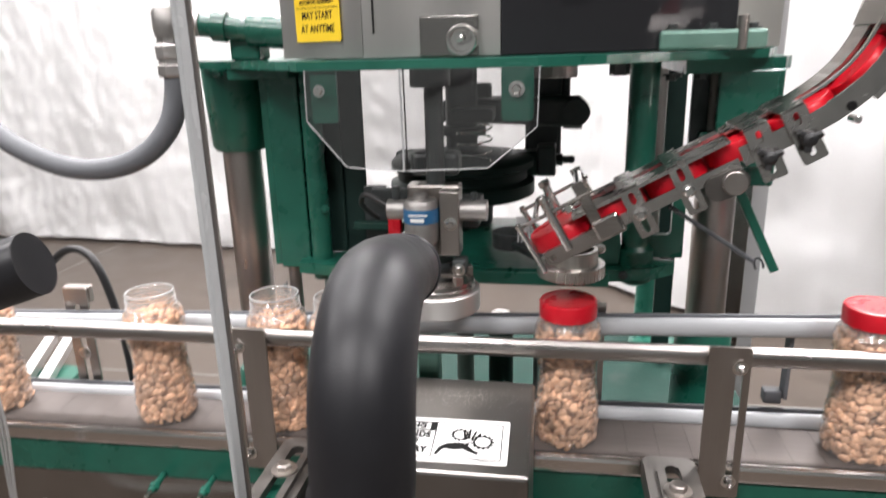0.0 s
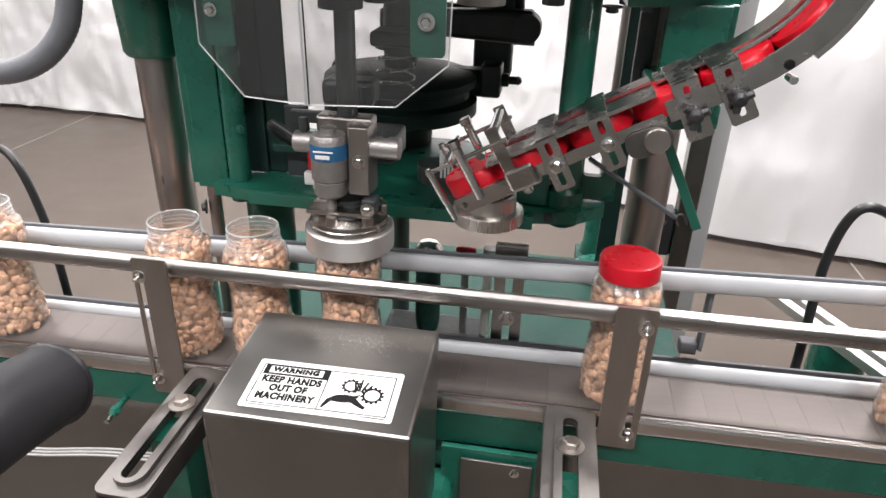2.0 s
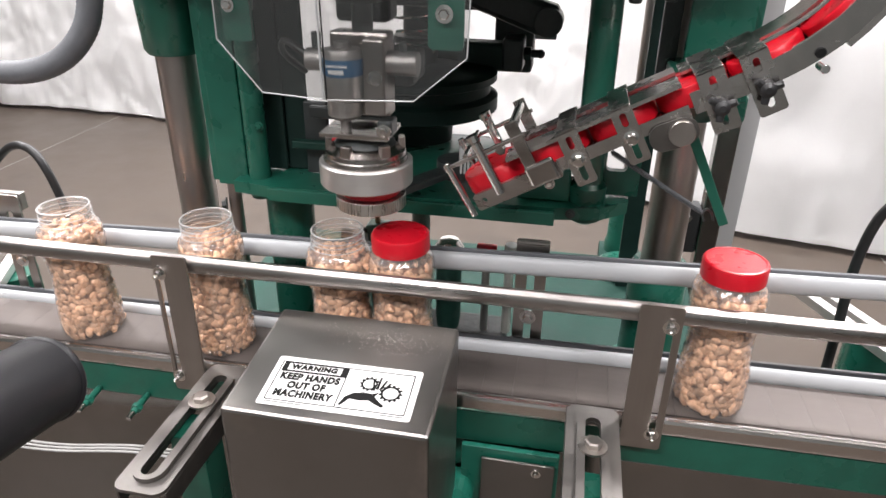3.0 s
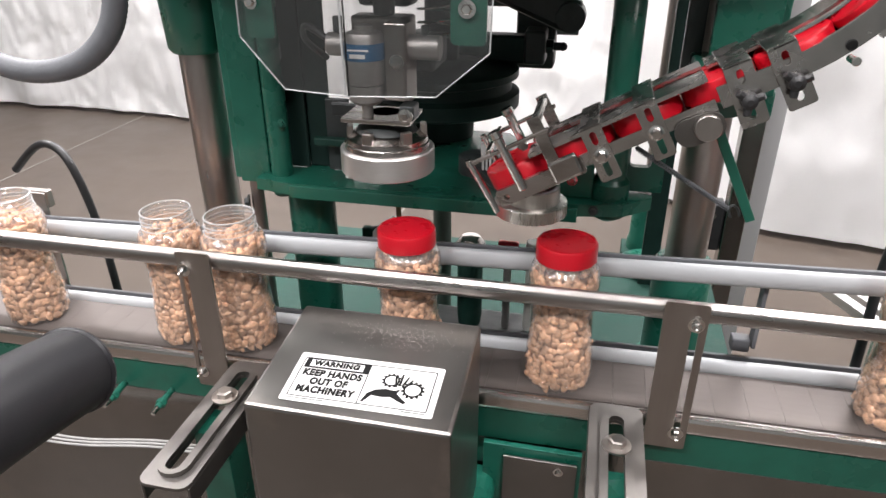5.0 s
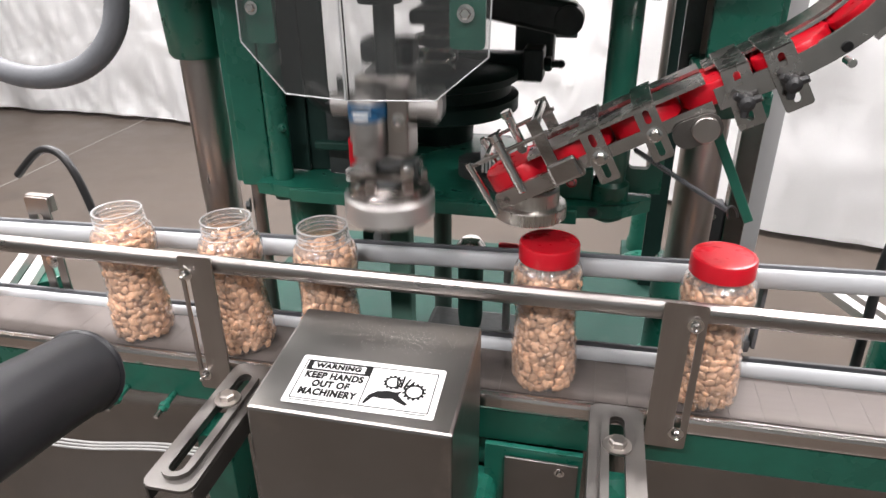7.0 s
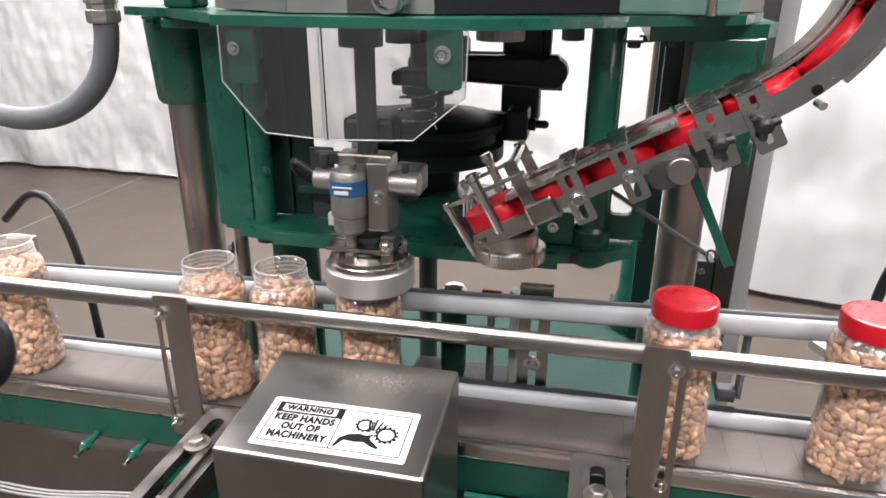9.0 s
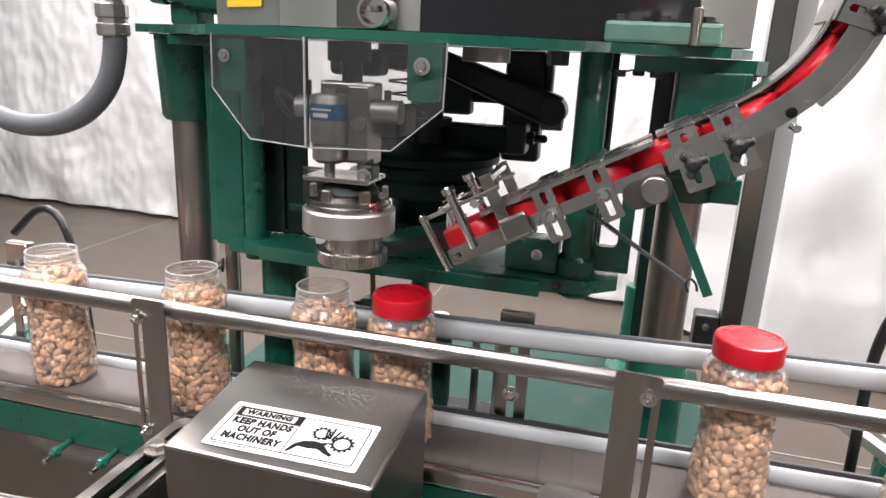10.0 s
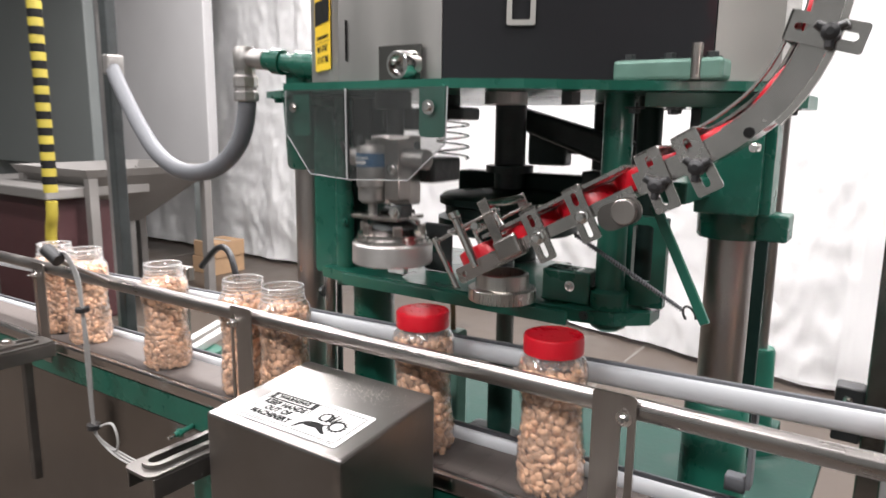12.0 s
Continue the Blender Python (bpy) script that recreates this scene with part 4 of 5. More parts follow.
def strap(put, s, width, drop, slotted, label=""):
    """A strap over the channel with a slotted tongue in front."""
    p, d = along(s)
    ang = math.degrees(math.atan2(d.y, d.x))
    m = Matrix.Translation((p.x, 0, p.y)) @ Matrix.Rotation(-radians(ang), 4, "Y")
    bm = block(-width / 2, width / 2, CH_Y0 - 0.0035, CH_Y1 + 0.004, 0.0165, 0.0192, 0.0008)
    bm.transform(m)
    put("strap_top", bm, CHUTEST)
    holes = [slot(0.0, -0.024, 0.0065, 0.024)] if slotted else []
    holes.append(slot(0.0, 0.006, 0.006, 0.014))
    bm = sheet(rounded(-width / 2, width / 2, -drop, 0.0192, 0.003), holes, 0.0025, None, FRONT)
    bm.transform(m @ pose(0, CH_Y0 - 0.0035, 0))
    put("strap_tongue", bm, CHUTEST, label)
    return m


for s in (0.127, 0.182):
    m = strap(nosepart, s, 0.021, 0.040, True)
    p = m @ Vector((0, CH_Y0 - 0.0035, -0.013))
    b = bmesh.new()
    lathe([(0.0075, 0), (0.0075, 0.002), (0.0055, 0.0025), (0.0055, 0.007), (0.004, 0.008)], 16, b, between(p, p + Vector((0, -1, 0))))
    nosepart("strap_bolt", b, CHROME)
FIX = lambda n, b, mt, label="": fixedpart(n, b, mt, chute, label)
for s in (0.266, 0.305, 0.444):
    m = strap(FIX, s, 0.025, 0.042, True)
    b = bmesh.new()
    for k in range(3):
        a = k * 2.094 + 0.5
        rod((0, 0, 0.006), (0.0135 * math.cos(a), 0.0135 * math.sin(a), 0.009), 0.0045, 0.0035, 10, b)
    lathe([(0.007, 0), (0.008, 0.003), (0.007, 0.012), (0.003, 0.014)], 14, b)
    p = m @ Vector((0, CH_Y0 - 0.004, -0.016))
    b.transform(between(p, p + Vector((0, -1, 0))))
    FIX("wing_knob", b, BLACK, "black three-lobed knob")
# pivot
b = rod((PX, CH_Y0 + 0.004, PZ), (PX, CH_Y0 - 0.012, PZ), 0.0125, seg=28)
part("pivot_pin", b, STEELV, chute, "round bright pivot pin", True)
b = sheet(rounded(0.203, 0.249, 1.2465, 1.2735, 0.0130, 6), [], 0.004, None, FRONT)
b.transform(pose(0, CH_Y0 - 0.005, 0))
b.transform(Matrix.Translation((PX, 0, PZ)) @ Matrix.Rotation(-radians(24), 4, "Y") @ Matrix.Translation((-PX, 0, -PZ)))
nosepart("pivot_ear", b, ARMST)
# No hole is cut; a black disc paints the shade inside it.
FIX("hole_plug", rod((0.338, CH_Y0 + 0.002, 1.338), (0.338, CH_Y0 - 0.0015, 1.338), 0.0048), INK, "black disc standing in for the shade in a bored hole")
FIX("lug_pin", rod((0.3435, CH_Y0 + 0.012, 1.325), (0.3435, CH_Y0 - 0.006, 1.325), 0.004), CHROME)
# carrier of the chute, out of the frame's right column
b = block(0.236, 0.268, 0.85, 1.01, 1.262, 1.285, 0.002)
FIX("carrier_bracket", b, GREEN, "green bracket to the column")
b = block(-0.005, 0.005, CH_Y1 - 0.02, CH_Y1 - 0.014, -0.132, 0.0, 0.001)
b.transform(Matrix.Translation((0.243, 0.0, 1.262)) @ Matrix.Rotation(-radians(26.5), 4, "Y"))
FIX("spring_arm", b, GREEN, "green flat spring arm")
# release gate at the nose tip
m_n = Matrix.Translation((LINE[0][0], 0, LINE[0][1])) @ Matrix.Rotation(-radians(29), 4, "Y")


def gate(name, bm, mat, label="", smooth=False):
    bm.transform(m_n)
    return nosepart(name, bm, mat, label, smooth)


g = sheet(rounded(0.012, 0.108, -0.024, -0.006, 0.003), [slot(0.022, -0.015, 0.006, 0.0065)], 0.006, None, FRONT)
g.transform(pose(0, CH_Y0 - 0.004, 0))
gate("gate_block", g, STEEL)
gate("gate_block", block(0.075, 0.106, CH_Y0 - 0.012, CH_Y0 - 0.0045, -0.022, 0.002, 0.003), STEEL)
for yy in (CH_Y0 - 0.006, CH_Y1 + 0.008):
    gate("gate_bar", block(0.0, 0.092, yy - 0.0025, yy + 0.0025, 0.031, 0.035, 0.001), STEEL)
    gate("gate_finger", rod((0.004, yy, 0.038), (0.006, yy, -0.026), 0.0035), CHROME, "bright finger pin", True)
    gate("gate_post", rod((0.042, yy, 0.046), (0.042, yy, -0.014), 0.0052), CHROME, smooth=True)
    gate("gate_screw", rod((0.042, yy, 0.046), (0.042, yy, 0.054), 0.007, seg=12), CHROME)
gate("cross_pin", rod((0.026, CH_Y0 - 0.006, 0.036), (0.026, CH_Y1 + 0.008, 0.036), 0.003), CHROME)
gate("cross_pin", rod((0.083, CH_Y0 - 0.006, 0.044), (0.083, CH_Y1 + 0.008, 0.044), 0.005), CHROME)
for yy in (CH_Y0 - 0.008, CH_Y1 + 0.006):
    gate("gate_strap", block(0.076, 0.089, yy, yy + 0.003, -0.006, 0.050, 0.001), STEEL)
gate("gate_nut", rod((0.062, CH_Y0 - 0.0085, 0.028), (0.062, CH_Y0 - 0.002, 0.028), 0.0055, seg=6), CHROME)

tension = thing("tension_spring", "thin steel tension spring hooked to a green arm", "spring")
A, B = Vector((0.166, 0.785, 1.234)), Vector((0.285, 0.832, 1.150))
n = 300
dirn = (B - A).normalized()
u = dirn.orthogonal().normalized()
w = dirn.cross(u)
pts = [A + (B - A) * (0.06 + 0.88 * i / n) + 0.0023 * (u * math.cos(i * 0.9) + w * math.sin(i * 0.9)) for i in range(n + 1)]
part("coil", pipe(pts, 0.0008, 5, 1), HOSE, tension, smooth=True)
part("core_shadow", rod(A + (B - A) * 0.05, A + (B - A) * 0.95, 0.0015, seg=8), DARK, tension)
hk = [B + 0.008 * (dirn * math.cos(a * 0.6) + Vector((0, 0, 1)) * math.sin(a * 0.6)) for a in range(8)]
part("hook", pipe(hk, 0.0014, 6, 2), DARK, tension, smooth=True)


# ---- lids ----
def lid_mesh():
    bm = bmesh.new()
    prof = [(0.0322, 0.001), (0.034, 0.0), (0.0347, 0.0008), (0.0347, 0.0185), (0.0335, 0.0208), (0.031, 0.0215), (0.030, 0.0208), (0.0, 0.0208)]
    lathe(prof, 48, bm)
    me = bpy.data.meshes.new("jar_lid")
    bm.to_mesh(me)
    bm.free()
    me.materials.append(RED)
    for p in me.polygons:
        p.use_smooth = True
    me.set_sharp_from_angle(angle=radians(30))
    return me


LID = lid_mesh()


def lid(label="glossy red plastic screw lid"):
    return tagged(new("jar_lid", LID), label, "lid", "red lids")


# ---- jars ----
PROF = [(0.030, 0.002), (0.036, 0.0), (0.0395, 0.003), (0.0408, 0.009), (0.0406, 0.034), (0.0396, 0.040), (0.0400, 0.044), (0.0385, 0.055), (0.0368, 0.072), (0.0362, 0.088), (0.0368, 0.105), (0.0385, 0.118), (0.0402, 0.126), (0.0409, 0.138), (0.0404, 0.149), (0.0378, 0.157), (0.0335, 0.1615), (0.0322, 0.1635), (0.0328, 0.165), (0.0310, 0.1665), (0.0310, 0.170), (0.0320, 0.171), (0.0310, 0.172), (0.0310, 0.175), (0.0320, 0.176), (0.0310, 0.177), (0.0310, 0.1835), (0.0302, 0.184)]


def radius_at(z):
    for (r0, z0), (r1, z1) in zip(PROF, PROF[1:]):
        if z0 <= z <= z1:
            return r0 + (r1 - r0) * (z - z0) / max(1e-6, z1 - z0)
    return 0.031


def jar_mesh():
    bm = bmesh.new()
    lathe([(0.0, 0.004), (0.022, 0.004)] + PROF + [(0.0292, 0.1835), (0.0294, 0.166), (0.0320, 0.160), (0.036, 0.155)], 44, bm, close=False)
    me = bpy.data.meshes.new("jar_body")
    bm.to_mesh(me)
    bm.free()
    me.materials.append(PET)
    for p in me.polygons:
        p.use_smooth = True
    return me


def nuts_mesh(seed):
    rnd = random.Random(seed)
    t = bmesh.new()
    bmesh.ops.create_icosphere(t, subdivisions=2, radius=1)
    tv = np.array([v.co[:] for v in t.verts])
    tf = np.array([[v.index for v in f.verts] for f in t.faces])
    t.free()
    tv = tv * (1 + 0.12 * np.sin(3 * tv[:, :1]))
    tv[:, 2] = np.where(tv[:, 2] < 0, tv[:, 2] * 0.55, tv[:, 2])
    vs, fs, k = [], [], 0

    def nut(x, y, z, tangent, loose=False):
        nonlocal k
        s = rnd.uniform(0.85, 1.1)
        dims = np.array((0.0070, 0.0054, 0.0026))
        lean = 0.34
        if loose or rnd.random() < 0.22:
            s, dims, lean = rnd.uniform(0.75, 1.0), np.array((0.0070, 0.0050, 0.0040)), 0.9
        e = Euler((rnd.uniform(-lean, lean), rnd.uniform(-lean, lean), rnd.uniform(0, 3.14)))
        wob = 1 + 0.10 * np.sin(tv @ np.array((rnd.uniform(-4, 4), rnd.uniform(-4, 4), rnd.uniform(-3, 3))) + rnd.uniform(0, 6))
        m = np.array((Matrix.Rotation(tangent, 3, "Z") @ Matrix.Rotation(math.pi / 2, 3, "X") @ e.to_matrix()))
        v = (tv * wob[:, None] * dims * s) @ m.T + np.array((x, y, z))
        vs.append(v)
        fs.append(tf + k)
        k += len(tv)

    for inset, pitch, rise, loose in ((0.0038, 0.0099, 0.0073, False), (0.0082, 0.0115, 0.0085, True)):
        z = 0.0065
        while z < 0.149:
            r = radius_at(z) - inset
            cnt = int(2 * math.pi * r / pitch)
            a0 = rnd.uniform(0, 6.28)
            for i in range(cnt):
                a = a0 + 2 * math.pi * (i + rnd.uniform(-0.3, 0.3)) / cnt
                rr = r - rnd.uniform(0, 0.0022)
                nut(rr * math.cos(a), rr * math.sin(a), z + rnd.uniform(-0.0032, 0.0032), a + math.pi / 2, loose)
            z += rise
    for i in range(46):
        a, rr = rnd.uniform(0, 6.28), 0.030 * math.sqrt(rnd.random())
        nut(rr * math.cos(a), rr * math.sin(a), 0.149 + rnd.uniform(-0.003, 0.004) + 0.004 * (1 - rr / 0.03), rnd.uniform(0, 3), True)
    v = np.concatenate(vs)
    f = np.concatenate(fs)
    me = bpy.data.meshes.new("peanuts")
    me.from_pydata(v.tolist(), [], f.tolist())
    me.materials.append(NUT)
    for p in me.polygons:
        p.use_smooth = True
    return me


def rim_mesh():
    bm = bmesh.new()
    for r, z, w in ((0.0306, 0.1838, 0.0011), (0.0318, 0.1762, 0.0005), (0.0318, 0.1712, 0.0005), (0.0326, 0.1648, 0.0007)):
        lathe([(r + w * math.cos(a), z + w * math.sin(a)) for a in [k * math.pi / 4 for k in range(9)]], 44, bm, close=False)
    me = bpy.data.meshes.new("rim")
    bm.to_mesh(me)
    bm.free()
    me.materials.append(PETRIM)
    for p in me.polygons:
        p.use_smooth = True
    return me


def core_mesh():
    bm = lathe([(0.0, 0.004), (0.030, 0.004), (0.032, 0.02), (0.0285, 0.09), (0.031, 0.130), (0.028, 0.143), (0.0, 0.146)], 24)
    me = bpy.data.meshes.new("peanut_core")
    bm.to_mesh(me)
    bm.free()
    me.materials.append(CORE)
    return me


JAR, NUTS, COREM, RIM = jar_mesh(), [nuts_mesh(11), nuts_mesh(23), nuts_mesh(37)], core_mesh(), rim_mesh()


def jar(k, capped):
    state = "red lid on" if capped else "still open"
    ob = thing("peanut_jar", "clear plastic jar of roasted peanuts, " + state, "jar", "peanut jars")
    turn = pose(0, 0, 0, 0, 0, 67 * k)
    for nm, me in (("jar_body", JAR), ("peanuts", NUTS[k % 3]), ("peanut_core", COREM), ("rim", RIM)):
        c = new(nm, me)
        c.parent, c.matrix_basis = ob, turn
        if nm == "peanuts":
            c["kind"] = "stuff"
        if nm == "jar_body":
            c.visible_shadow = False
            c["label"] = "clear ribbed plastic body"
    if capped:
        c = new("lid", LID)
        c.parent, c.matrix_basis = ob, pose(0, 0, LID_Z, 0, 0, 40 * k)
    return ob


LID_Z = 0.1655


# ---- hose, cables, handle and small things ----
hose = thing("flexible_conduit", "ribbed grey flexible conduit with elbow fitting", "conduit")
hp = [(-0.446, 0.878, 1.41), (-0.447, 0.878, 1.36), (-0.461, 0.874, 1.312), (-0.498, 0.868, 1.274), (-0.553, 0.865, 1.255), (-0.62, 0.868, 1.256), (-0.70, 0.88, 1.281), (-0.78, 0.90, 1.325), (-0.86, 0.92, 1.385), (-0.915, 0.935, 1.43), (-0.945, 0.945, 1.455)]
part("tube", pipe(hp, 0.0142, 20, 16, rib=0.06), HOSE, hose, smooth=True)
fitb = lathe([(0.020, 0), (0.0225, 0.003), (0.0225, 0.016), (0.020, 0.018), (0.020, 0.024), (0.0225, 0.026), (0.0225, 0.042), (0.019, 0.046), (0.0185, 0.058)], 8, None, pose(-0.447, 0.878, 1.374) @ Matrix.Diagonal((0.88, 0.88, 0.92, 1)))
part("gland_nut", fitb, CASTAL, hose)
bm = lathe([(0.0195, 0), (0.021, 0.01), (0.021, 0.03), (0.017, 0.036)], 24, None, pose(-0.447, 0.878, 1.424) @ Matrix.Diagonal((0.88, 0.88, 1, 1)))
rod((-0.447, 0.878, 1.442), (-0.405, 0.885, 1.438), 0.0155, bm=bm)
part("elbow", bm, CASTAL, hose, "bright cast elbow", True)
bm = rod((-0.405, 0.885, 1.438), (-0.345, 0.895, 1.430), 0.0150)
rod((-0.39, 0.888, 1.436), (-0.372, 0.891, 1.434), 0.0195, bm=bm)
rod((-0.345, 0.895, 1.430), (-0.29, 0.902, 1.424), 0.0205, bm=bm)
part("pipe_nipple", bm, GREEN, hose, "green painted pipe fitting", True)
part("pipe_foot", block(-0.375, -0.335, 0.895, 0.935, 1.392, 1.432, 0.004), GREEN, hose)

hpost = thing("conduit_post", "dark upright post carrying the conduit", "post")
part("tube", block(-0.965, -0.94, 0.935, 0.96, 0, 2.4, 0.003), DARK, hpost)
part("light_strip", block(-0.985, -0.967, 0.94, 0.955, 0, 2.4, 0.002), CASTAL, hpost)
part("clip", block(-0.945, -0.925, 0.925, 0.962, 1.435, 1.475, 0.003), CASTAL, hpost)

handle = thing("padded_handle", "bent tube stand with thick black foam padding", "handle")
hpts = [(0.004, 0.141, 0.55), (0.0045, 0.141, 0.9), (0.0078, 0.1415, 1.27), (0.0098, 0.142, 1.320), (0.0098, 0.147, 1.3425), (0.0080, 0.166, 1.3530), (0.0042, 0.20, 1.3465), (0.0004, 0.2305, 1.3375)]
part("foam_sleeve", pipe(hpts, 0.0114, 28, 8), RUBBER, handle, smooth=True)
lip = [(0.0112 + 0.0009 * math.cos(k * math.pi / 5), 0.0010 + 0.0011 * math.sin(k * math.pi / 5)) for k in range(11)]
part("end_lip", lathe(lip, 28, None, between((0.0006, 0.2290, 1.3379), (-0.0032, 0.2595, 1.3289)), close=False), RUBBER, handle, smooth=True)
part("post", rod((0.004, 0.141, 0.012), (0.004, 0.141, 0.56), 0.0085), STEELV, handle)
part("foot", rod((0.004, 0.141, 0.0), (0.004, 0.141, 0.012), 0.07), BLACK, handle)

handle2 = thing("padded_handle", "bent tube stand with thick black foam padding", "handle")
hpts = [(-0.215, 0.165, 0.55), (-0.215, 0.165, 0.9), (-0.215, 0.165, 1.27), (-0.211, 0.167, 1.304), (-0.189, 0.173, 1.322), (-0.150, 0.183, 1.334), (-0.1035, 0.193, 1.349)]
part("foam_sleeve", pipe(hpts, 0.0098, 28, 8), RUBBER, handle2, smooth=True)
part("post", rod((-0.215, 0.165, 0.012), (-0.215, 0.165, 0.56), 0.0085), STEELV, handle2)
part("foot", rod((-0.215, 0.165, 0.0), (-0.215, 0.165, 0.012), 0.07), BLACK, handle2)

edge = thing("guard_panel_edge", "narrow bright upright edge strip of a clear guard", "guard strip")
part("strip", block(-0.0529, -0.0511, 0.199, 0.2045, 0.012, 2.1, 0.0006), EDGE, edge)
part("strip_back", block(-0.0539, -0.0504, 0.205, 0.2065, 0.012, 2.1, 0.0003), STEELV, edge)
part("foot", block(-0.085, -0.02, 0.17, 0.23, 0.0, 0.012, 0.002), BLACK, edge)

loom = thing("sensor_cable", "black sensor head with tied white cables", "sensor")
part("sensor", rod((-0.66, 0.665, 1.118), (-0.69, 0.66, 1.135), 0.011), BLACK, loom, "black round sensor head", True)
for k in range(3):
    o = 0.006 * (k - 1)
    part("cable", pipe([(-0.672 + o, 0.664, 1.128), (-0.655 + o, 0.672, 1.13), (-0.638 + o, 0.68, 1.09), (-0.630 + o * 0.5, 0.68, 1.037), (-0.634 + o, 0.684, 0.95), (-0.652 + o * 0.5, 0.694, 0.83), (-0.645 + o, 0.70, 0.80), (-0.60, 0.71 + o, 0.778), (-0.52, 0.715 + o, 0.775), (-0.40, 0.72 + o, 0.79), (-0.28, 0.72 + o, 0.79)], 0.0018), CABLE, loom, smooth=True)
part("cable", pipe([(-0.648, 0.70, 0.822), (-0.615, 0.705, 0.835), (-0.60, 0.705, 0.815), (-0.607, 0.706, 0.79), (-0.63, 0.706, 0.785)], 0.0022), CABLE, loom, smooth=True)
part("cable_tie", rod((-0.630, 0.68, 1.034), (-0.6302, 0.68, 1.042), 0.011), BLACK, loom)
part("cable_tie", rod((-0.654, 0.695, 0.82), (-0.6535, 0.6945, 0.829), 0.011), BLACK, loom)
part("bracket", rod((-0.676, 0.752, 1.066), (-0.672, 0.668, 1.118), 0.004), STEELV, loom)

for k in range(2):
    c = thing("black_cable", "black rubber-sheathed cable drooping behind the conveyor", "cable", "loose black cables")
    if k == 0:
        pts = [(0.72, 1.12, 1.0), (0.66, 1.11, 1.055), (0.60, 1.1, 1.086), (0.572, 1.1, 1.06), (0.560, 1.1, 0.98), (0.563, 1.1, 0.86), (0.566, 1.1, 0.72), (0.57, 1.1, 0.3), (0.57, 1.1, 0.01)]
    else:
        pts = [(-0.92, 1.12, 1.0), (-0.86, 1.12, 1.05), (-0.81, 1.11, 1.055), (-0.775, 1.1, 1.02), (-0.755, 1.1, 0.93), (-0.745, 1.1, 0.8), (-0.74, 1.1, 0.4), (-0.74, 1.1, 0.01)]
    part("cable", pipe(pts, 0.0075), BLACK, c, smooth=True)

for gx, gy, gz, label in ((0.70, 1.30, 0.755, "slotted aluminium rail on a green stand"), (-0.96, 1.12, 0.80, "slotted aluminium rail on a green stand")):
    g = thing("slotted_rail", label, "machine rail", "slotted rails")
    for o in (-0.022, 0.022):
        b = block(-0.011, 0.011, -0.16, 0.16, -0.01, 0.01, 0.002)
        b.transform(pose(gx + o, gy, gz, 0, 0, 25))
        part("bar", b, ALU, g)
    part("stand", rod((gx + 0.02, gy, 0.0), (gx + 0.02, gy, gz - 0.012), 0.05), GREEN, g, smooth=True)


def rear_bracket(x):
    ob = thing("rear_rail_bracket", "grey slotted bracket clamping the rear rail", "bracket")
    b = sheet(rounded(x - 0.0195, x + 0.0195, 0.86, 1.070, 0.003), [slot(x, 0.97, 0.010, 0.15)], 0.003, None, FRONT)
    b.transform(pose(0, 0.884, 0))
    part("plate", b, STEELV, ob)
    bolt((x, 0.884, 0.965), (0, -1, 0), 0.006, CHROME, ob)
    part("clamp", block(x - 0.021, x + 0.021, 0.888, 0.90, 1.046, 1.072, 0.002), STEELV, ob)
    part("stay", block(x - 0.012, x + 0.012, 0.888, 0.90, 0.78, 0.87, 0.002), GREEN, ob)


rear_bracket(0.0975)
rear_bracket(-0.66)
stay = thing("rail_stay", "narrow grey steel stay with a bent foot behind the rear rail", "bracket")
part("strip", block(0.3465, 0.3515, 0.8775, 0.897, 0.952, 1.062, 0.0008), HOSE, stay)
part("foot", block(0.324, 0.346, 0.880, 0.897, 0.944, 0.962, 0.002), HOSE, stay)
part("screw", rod((0.349, 0.881, 1.045), (0.349, 0.8765, 1.045), 0.004, seg=8), STEELV, stay)

fr = thing("air_filter", "green air filter bowl with bright cap on the base", "air filter")
part("bowl", lathe([(0.0, 0.861), (0.017, 0.863), (0.019, 0.88), (0.019, 0.978), (0.016, 0.985)], 28, None, pose(-0.03, 1.0, 0)), TEAL, fr, smooth=True)
part("cap", lathe([(0.016, 0.985), (0.022, 0.988), (0.022, 0.999), (0.014, 1.010), (0.0, 1.012)], 24, None, pose(-0.03, 1.0, 0)), CHROME, fr, "bright metal cap", True)
vl = thing("valve_block", "pale green valve block with hose nipple and side lever", "valve")
part("body", block(-0.172, -0.136, 1.040, 1.072, 0.779, 1.000, 0.004), PALEGRN, vl, "pale green cast body")
part("side_lever", block(-0.212, -0.186, 1.036, 1.050, 0.955, 0.990, 0.004), TEAL, vl)
part("lever_link", rod((-0.200, 1.042, 0.985), (-0.168, 1.044, 0.992), 0.0045), DARK, vl)
part("union_nut", rod((-0.182, 1.022, 0.988), (-0.172, 1.036, 0.980), 0.0115, seg=6), EDGE, vl, "pale hexagon union nut")
part("nipple", rod((-0.178, 1.020, 0.984), (-0.160, 1.012, 0.962), 0.0055), CHROME, vl, "bright hose nipple", True)
part("air_line", pipe([(-0.155, 1.056, 0.998), (-0.156, 1.056, 1.03), (-0.157, 1.055, 1.06), (-0.157, 1.055, 1.097)], 0.0042), CARD, vl, "brown air line", True)
vr = thing("shut_off_valve", "small shut-off valve with red tee handle", "valve")
part("body", rod((0.026, 1.0, 0.861), (0.026, 1.0, 0.985), 0.006), CASTAL, vr)
bm = block(0.011, 0.041, 0.995, 1.005, 0.999, 1.008, 0.003)
block(0.021, 0.031, 0.994, 1.006, 0.984, 1.0, 0.002, bm)
part("handle", bm, RED, vr, "red tee handle")
br = thing("hose_fitting", "small pale brass and plastic hose fitting", "fitting")
